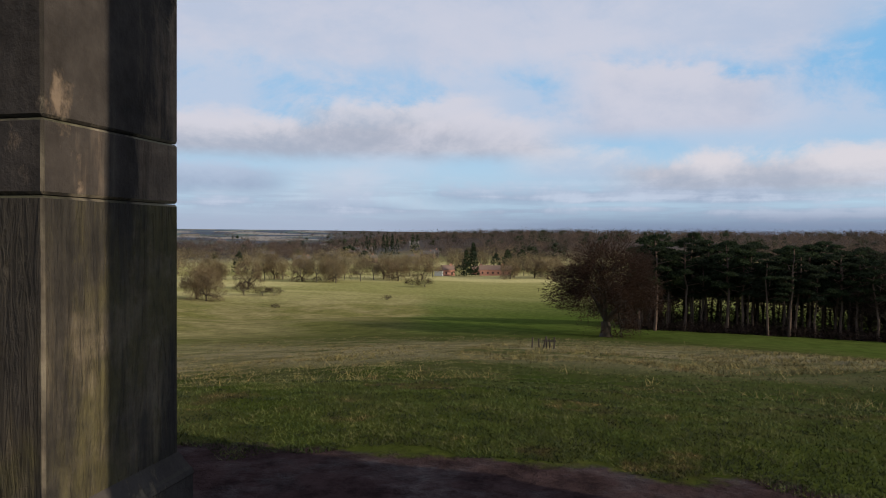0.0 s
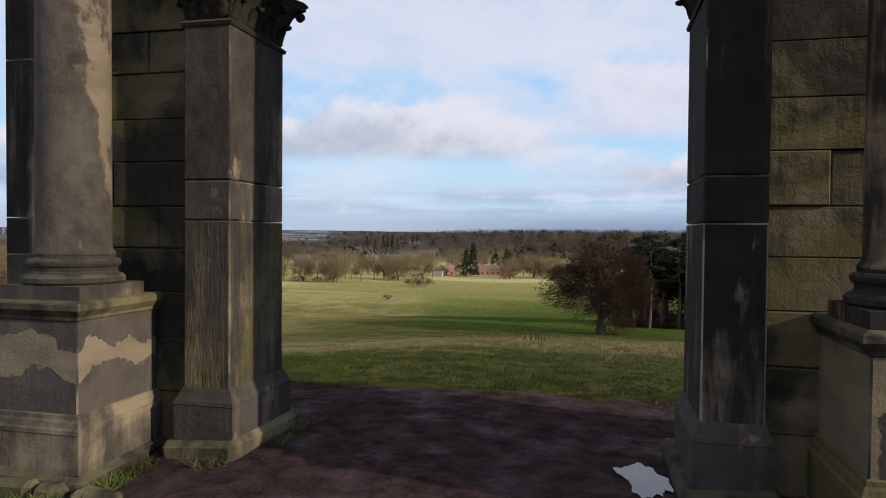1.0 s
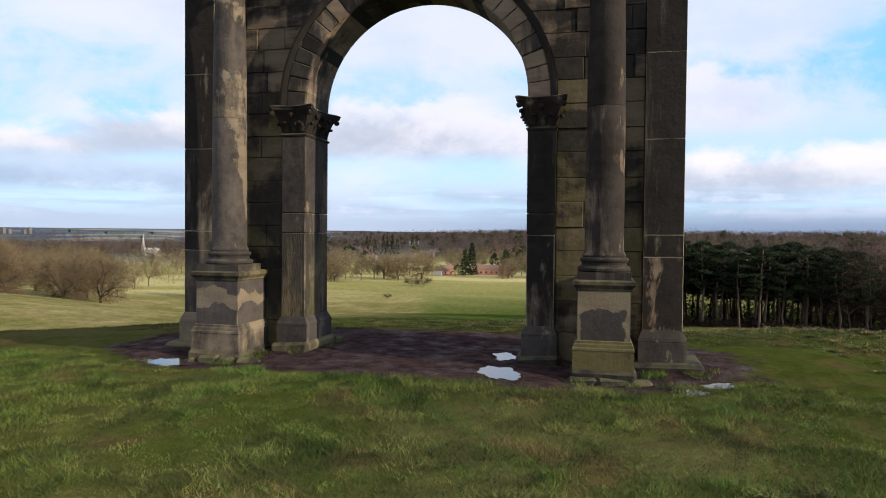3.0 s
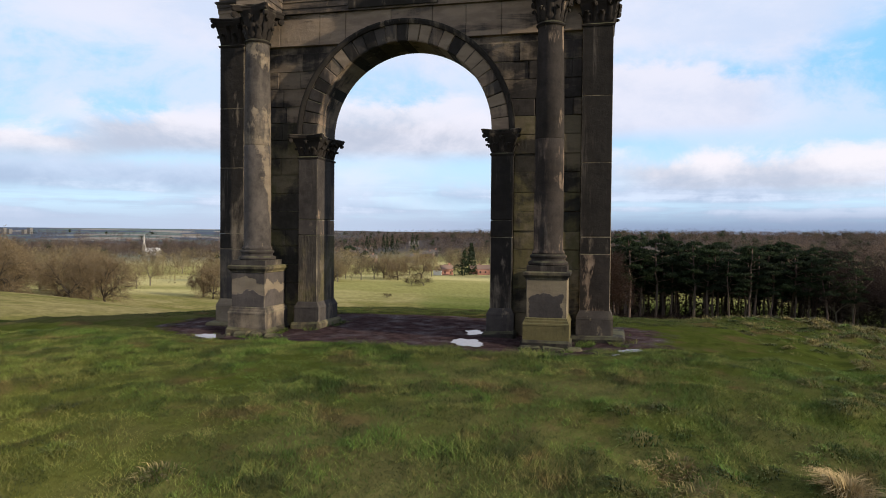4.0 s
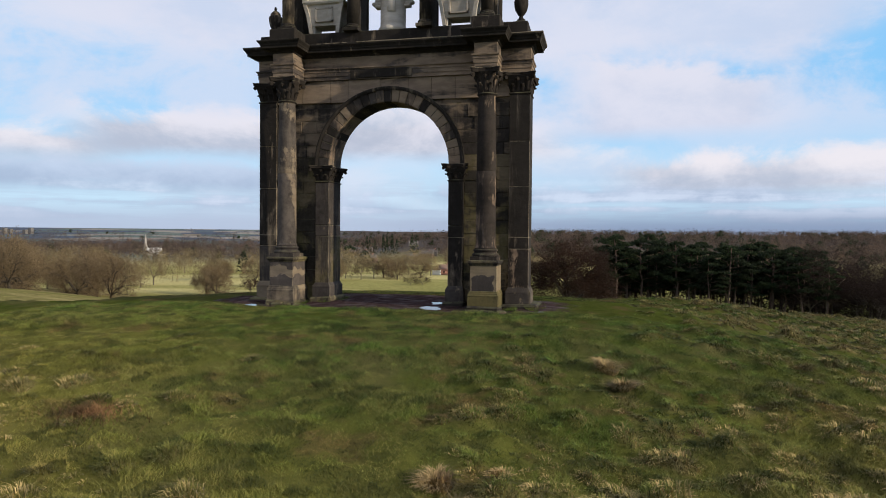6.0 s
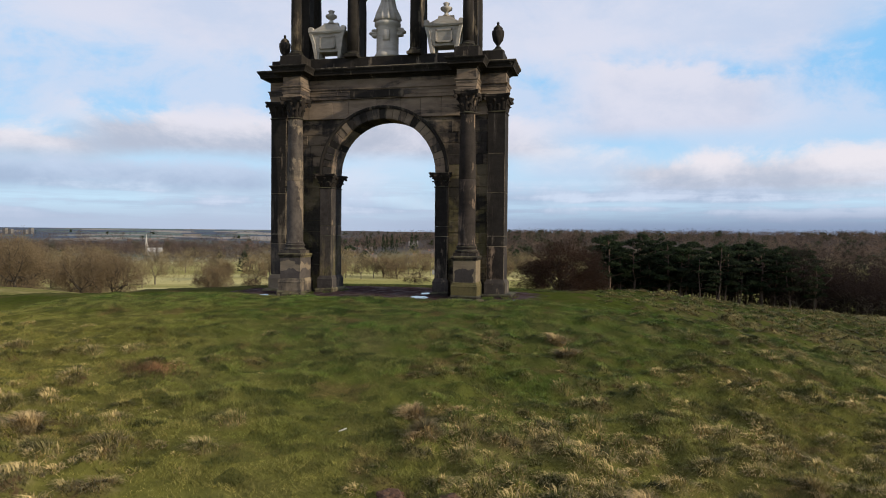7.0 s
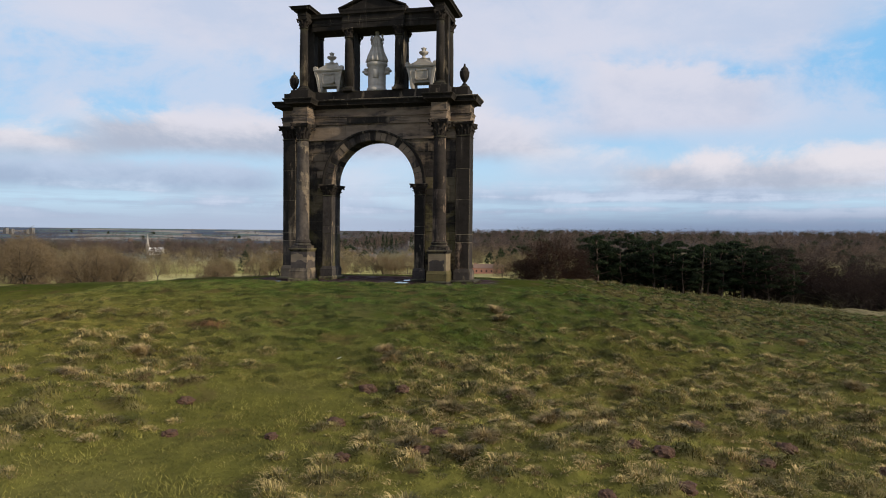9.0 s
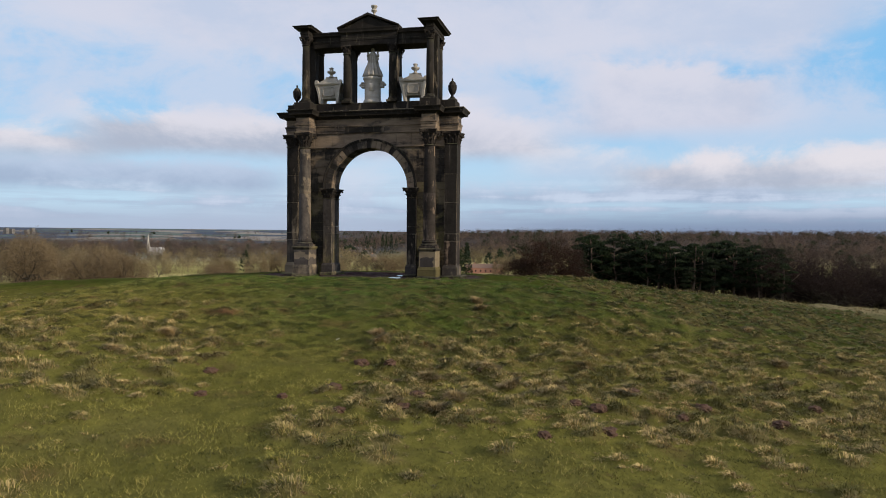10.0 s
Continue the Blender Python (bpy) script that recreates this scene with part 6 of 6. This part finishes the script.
def tussocks():
    """Clumps of long pale grass on their mounds, thickest on the shoulder to the right of the trodden way."""
    rng = np.random.default_rng(33)
    for (cell, cx, cy, r, h), count, reach, wide, lab in ((TUFTS, 96, 1.35, 0.0065, "pale dry tussocks of long winter grass"), (TUFTLETS, 16, 1.5, 0.006, "small rough tufts of olive and straw grass")):
        ok = h > 0
        x, y, r, h = cx[ok], cy[ok], r[ok], h[ok]
        dry = rng.uniform(size=len(x)) < (0.75 if count > 50 else 0.55) * (0.3 + 0.7 * np.maximum(smooth(-y, 8, 13), smooth(x, 8, 11)))
        for pick, mat, name in ((dry, STRAW, "dry_tussocks"), (~dry, GRASS, "green_tussocks")):
            i = np.repeat(np.flatnonzero(pick), count)
            a = rng.uniform(0, 6.28319, len(i))
            q = np.sqrt(rng.uniform(size=len(i))) * 0.8
            out = a + rng.normal(size=len(i)) * 0.5
            length = (0.05 + h[i] * reach) * rng.uniform(0.55, 1.15, len(i))
            v, f = arching(x[i] + q * r[i] * np.cos(a), y[i] + q * r[i] * np.sin(a), out, length, (0.55 + 0.55 * q) * rng.uniform(0.6, 1.2, len(i)), np.full(len(i), wide), COMB, rng)
            tagged(from_arrays(name, v, f, mat), lab if mat is STRAW else "rough green grass tussocks on the slope", "grass", kind="stuff")
    # the largest tussocks, one by one
    big = ((7.9, -17.2), (7.65, -17.9), (4.45, -12.3), (4.9, -13.2), (6.85, -7.9), (6.58, -7.03), (6.9, -15.5), (6.6, -17.8), (8.25, -14.2), (8.9, -15.6), (16.7, -4.0), (11.7, -14.8), (13.7, -12.7), (16.3, -9.9), (-1.0, -17.0), (-0.8, -15.0))
    for bx, by in big:
        n = 420
        a, q = rng.uniform(0, 6.28319, n), np.sqrt(rng.uniform(size=n))
        v, f = arching(bx + q * 0.2 * np.cos(a), by + q * 0.16 * np.sin(a), a + rng.normal(size=n) * 0.4, 0.34 * rng.uniform(0.6, 1.1, n), (0.3 + 0.6 * q), np.full(n, 0.006), COMB * 0.5, rng)
        tagged(from_arrays("large_tussock", v, f, BLEACHED), "large bowed tussock of bleached winter grass", "tussock", "large tussocks")
    # a patch of dead russet stems
    n = 1500
    a, q = rng.uniform(0, 6.28319, n), np.abs(rng.normal(size=n)) * 0.5
    v, f = blades(-1.06 + q * 0.85 * np.cos(a), -11.85 + q * 0.55 * np.sin(a), rng.uniform(0.05, 0.16, n), np.full(n, 0.006), rng, 0.7)
    tagged(from_arrays("dead_stems", v, f, RUSSET), "patch of dead russet stems in the turf", "grass", kind="stuff")
    # coarser tufts down the far slope
    n = 15000
    r = np.exp(rng.uniform(math.log(9), math.log(95), n))
    a = rng.uniform(-1.3, 1.1, n)
    x, y = r * np.sin(a), r * np.cos(a)
    band = np.clip(smooth(y, 11, 22) * (1 - smooth(y, 50, 68)) * (0.5 + 0.6 * smooth(a, -0.1, 0.4)) + 0.1, 0, 1) * smooth(field_noise(x, y, 3.0, 15), 0.3, 0.7)
    ok = rng.uniform(size=n) < band
    x, y, r = x[ok], y[ok], r[ok]
    m = 11
    x, y, r = np.repeat(x, m), np.repeat(y, m), np.repeat(r, m)
    x = x + rng.normal(size=len(x)) * 0.16
    y = y + rng.normal(size=len(y)) * 0.16
    v, f = blades(x, y, 0.17 * rng.uniform(0.4, 1.2, len(x)), 0.005 + 0.0004 * r, rng, 0.8)
    tagged(from_arrays("slope_tussocks", v, f, STRAW), "bleached rough grass tufts on the far slope", "grass", kind="stuff")


tussocks()


def footing_weeds():
    """Grass and weeds that grow on and round the footings."""
    rng = np.random.default_rng(35)
    xs, ys = [], []
    for x0, x1, y0, y1, n in ((-3.75, -2.6, -1.66, -1.5, 420), (-2.62, -2.45, -1.5, -0.7, 380), (-1.9, -1.62, -0.75, 0.75, 420), (3.7, 4.7, -1.15, -0.75, 900), (2.6, 3.7, -1.68, -1.5, 300), (4.5, 4.9, -0.8, 0.4, 300), (-2.5, -1.9, -0.85, -0.72, 120)):
        xs.append(rng.uniform(x0, x1, n))
        ys.append(rng.uniform(y0, y1, n))
    x, y = np.concatenate(xs), np.concatenate(ys)
    ok = field_noise(x, y, 0.28, 20) > 0.42
    x, y = x[ok], y[ok]
    v, f = blades(x, y, rng.uniform(0.03, 0.12, len(x)), np.full(len(x), 0.006), rng, 0.8)
    tagged(from_arrays("footing_weeds", v, f, GRASS), "grass and weeds round the arch's footings", "weeds", kind="stuff")


footing_weeds()


def molehill(x, y, s, seed):
    rng = np.random.default_rng(seed)
    bm = bmesh.new()
    bmesh.ops.create_icosphere(bm, subdivisions=3, radius=1.0)
    for v in bm.verts:
        k = 1 + 0.5 * noise.noise(v.co * 2.1 + Vector((seed, 0, 0))) + 0.16 * noise.noise(v.co * 6 + Vector((0, seed, 0)))
        v.co = Vector((v.co.x * 0.17 * k, v.co.y * 0.16 * k, v.co.z * 0.1 * k)) * s
    ob = part("molehill", bm, EARTH, None, "low molehill of red-brown earth in the grass")
    tagged(ob, category="molehill", group="molehills")
    ob.location = on_land(x, y, 0.02)
    ob.rotation_euler.z = rng.uniform(0, 6.28)


for i, (x, y) in enumerate(((1.71, -17.0), (2.48, -18.6), (4.22, -18.2), (4.9, -15.0), (5.74, -15.15), (7.0, -17.1), (6.9, -17.9), (5.8, -18.8), (8.0, -14.4), (11.0, -16.7), (12.8, -16.15), (13.4, -15.0),
                            (11.2, -18.2), (10.0, -19.0), (14.0, -15.6), (14.9, -15.9), (16.0, -14.3), (11.8, -14.4), (5.0, -17.1), (10.5, -16.5))):
    molehill(x, y, (1.0, 0.8, 0.7, 1.1, 0.9, 1.2)[i % 6], i + 1)

# a scrap of litter on the slope
bm = bmesh.new()
g = [[bm.verts.new((0.02 * i - 0.06, 0.02 * j - 0.04, 0.015 + 0.02 * noise.noise((i * 0.9, j * 0.8, 2)) + 0.008 * i)) for j in range(5)] for i in range(7)]
for i in range(6):
    for j in range(4):
        bm.faces.new((g[i][j], g[i + 1][j], g[i + 1][j + 1], g[i][j + 1]))
bmesh.ops.solidify(bm, geom=bm.faces[:], thickness=0.004)
ob = part("paper_scrap", bm, WHITEWASH, None, "crumpled white scrap of paper lying in the grass")
tagged(ob, category="litter")
ob.location = on_land(3.56, -13.3, 0.05)

# ---- facing stones of the arch ----
def courses():
    z, rows = 0.02, []
    for h in (0.46, 0.5, 0.42, 0.40, 0.38, 0.41, 0.39, 0.42, 0.38, 0.40, 0.38, 0.36, 0.40, 0.38, 0.40):
        rows.append((z, z + h))
        z += h
    return rows


def make_facing():
    rng = random.Random(5)
    top = 6.25
    for n, (z0, z1) in enumerate(courses()):
        z1 = min(z1, top)
        if z1 - z0 < 0.1:
            continue
        g = 0.004
        for sx in (-1, 1):
            # flank between the pier and the corner pilaster
            x_in = P2 + 0.003
            if z0 >= Z_IMP - 0.05:
                zz = min(z1, Z_IMP + R_OUT)
                x_in = None
            x_out = E1 - 0.003
            if x_in is not None:
                cuts = [x_in, x_out] if n % 3 == 0 else [x_in, rng.uniform(2.75, 3.35), x_out]
                for a, b in zip(cuts, cuts[1:]):
                    o = [(a + g, z0 + g), (b - g, z0 + g), (b - g, z1 - g), (a + g, z1 - g)]
                    if sx < 0:
                        o = [(-x, z) for x, z in o[::-1]]
                    add_block("ashlar_block", o, YW + rng.uniform(-0.02, 0.016), YW + 0.12, STONE_WALL, arch)
                continue
            # spandrel: the inner side follows the ring
            r = R_OUT + 0.004
            arc = []
            for i in range(5):
                z = z0 + g + (z1 - z0 - 2 * g) * i / 4
                h = z - Z_IMP
                arc.append((math.sqrt(max(r * r - h * h, 0.0)), z))
            first = max(p[0] for p in arc)
            cuts = [first + rng.uniform(0.25, 0.6)]
            while cuts[-1] < x_out - 0.95:
                cuts.append(cuts[-1] + rng.uniform(0.5, 0.9))
            cuts.append(x_out)
            o = arc[::-1] + [(cuts[0] - g, z0 + g), (cuts[0] - g, z1 - g)]
            blocks = [o] + [[(a + g, z0 + g), (b - g, z0 + g), (b - g, z1 - g), (a + g, z1 - g)] for a, b in zip(cuts, cuts[1:])]
            for o in blocks:
                if sx < 0:
                    o = [(-x, z) for x, z in o[::-1]]
                add_block("ashlar_block", o, YW + rng.uniform(-0.02, 0.016), YW + 0.12, STONE_UPPER, arch)
    # the plain band of large stones over the arch, standing a little forward
    r = R_OUT + 0.004
    zb = 6.262
    half = math.sqrt(r * r - (zb - Z_IMP) ** 2)
    edges = [-E1 + 0.003, -2.9, -1.95, -half, -0.30, 0.62, half, 2.1, 2.85, E1 - 0.003]
    for a, b in zip(edges, edges[1:]):
        g = 0.003
        low = []
        for i in range(7):
            x = a + g + (b - a - 2 * g) * i / 6
            low.append((x, max(zb, Z_IMP + math.sqrt(max(r * r - x * x, 0)))))
        o = low + [(b - g, 6.948), (a + g, 6.948)]
        add_block("band_stone", o, YW - 0.035, YW + 0.12, STONE_BAND, arch, 0.008)


make_facing()
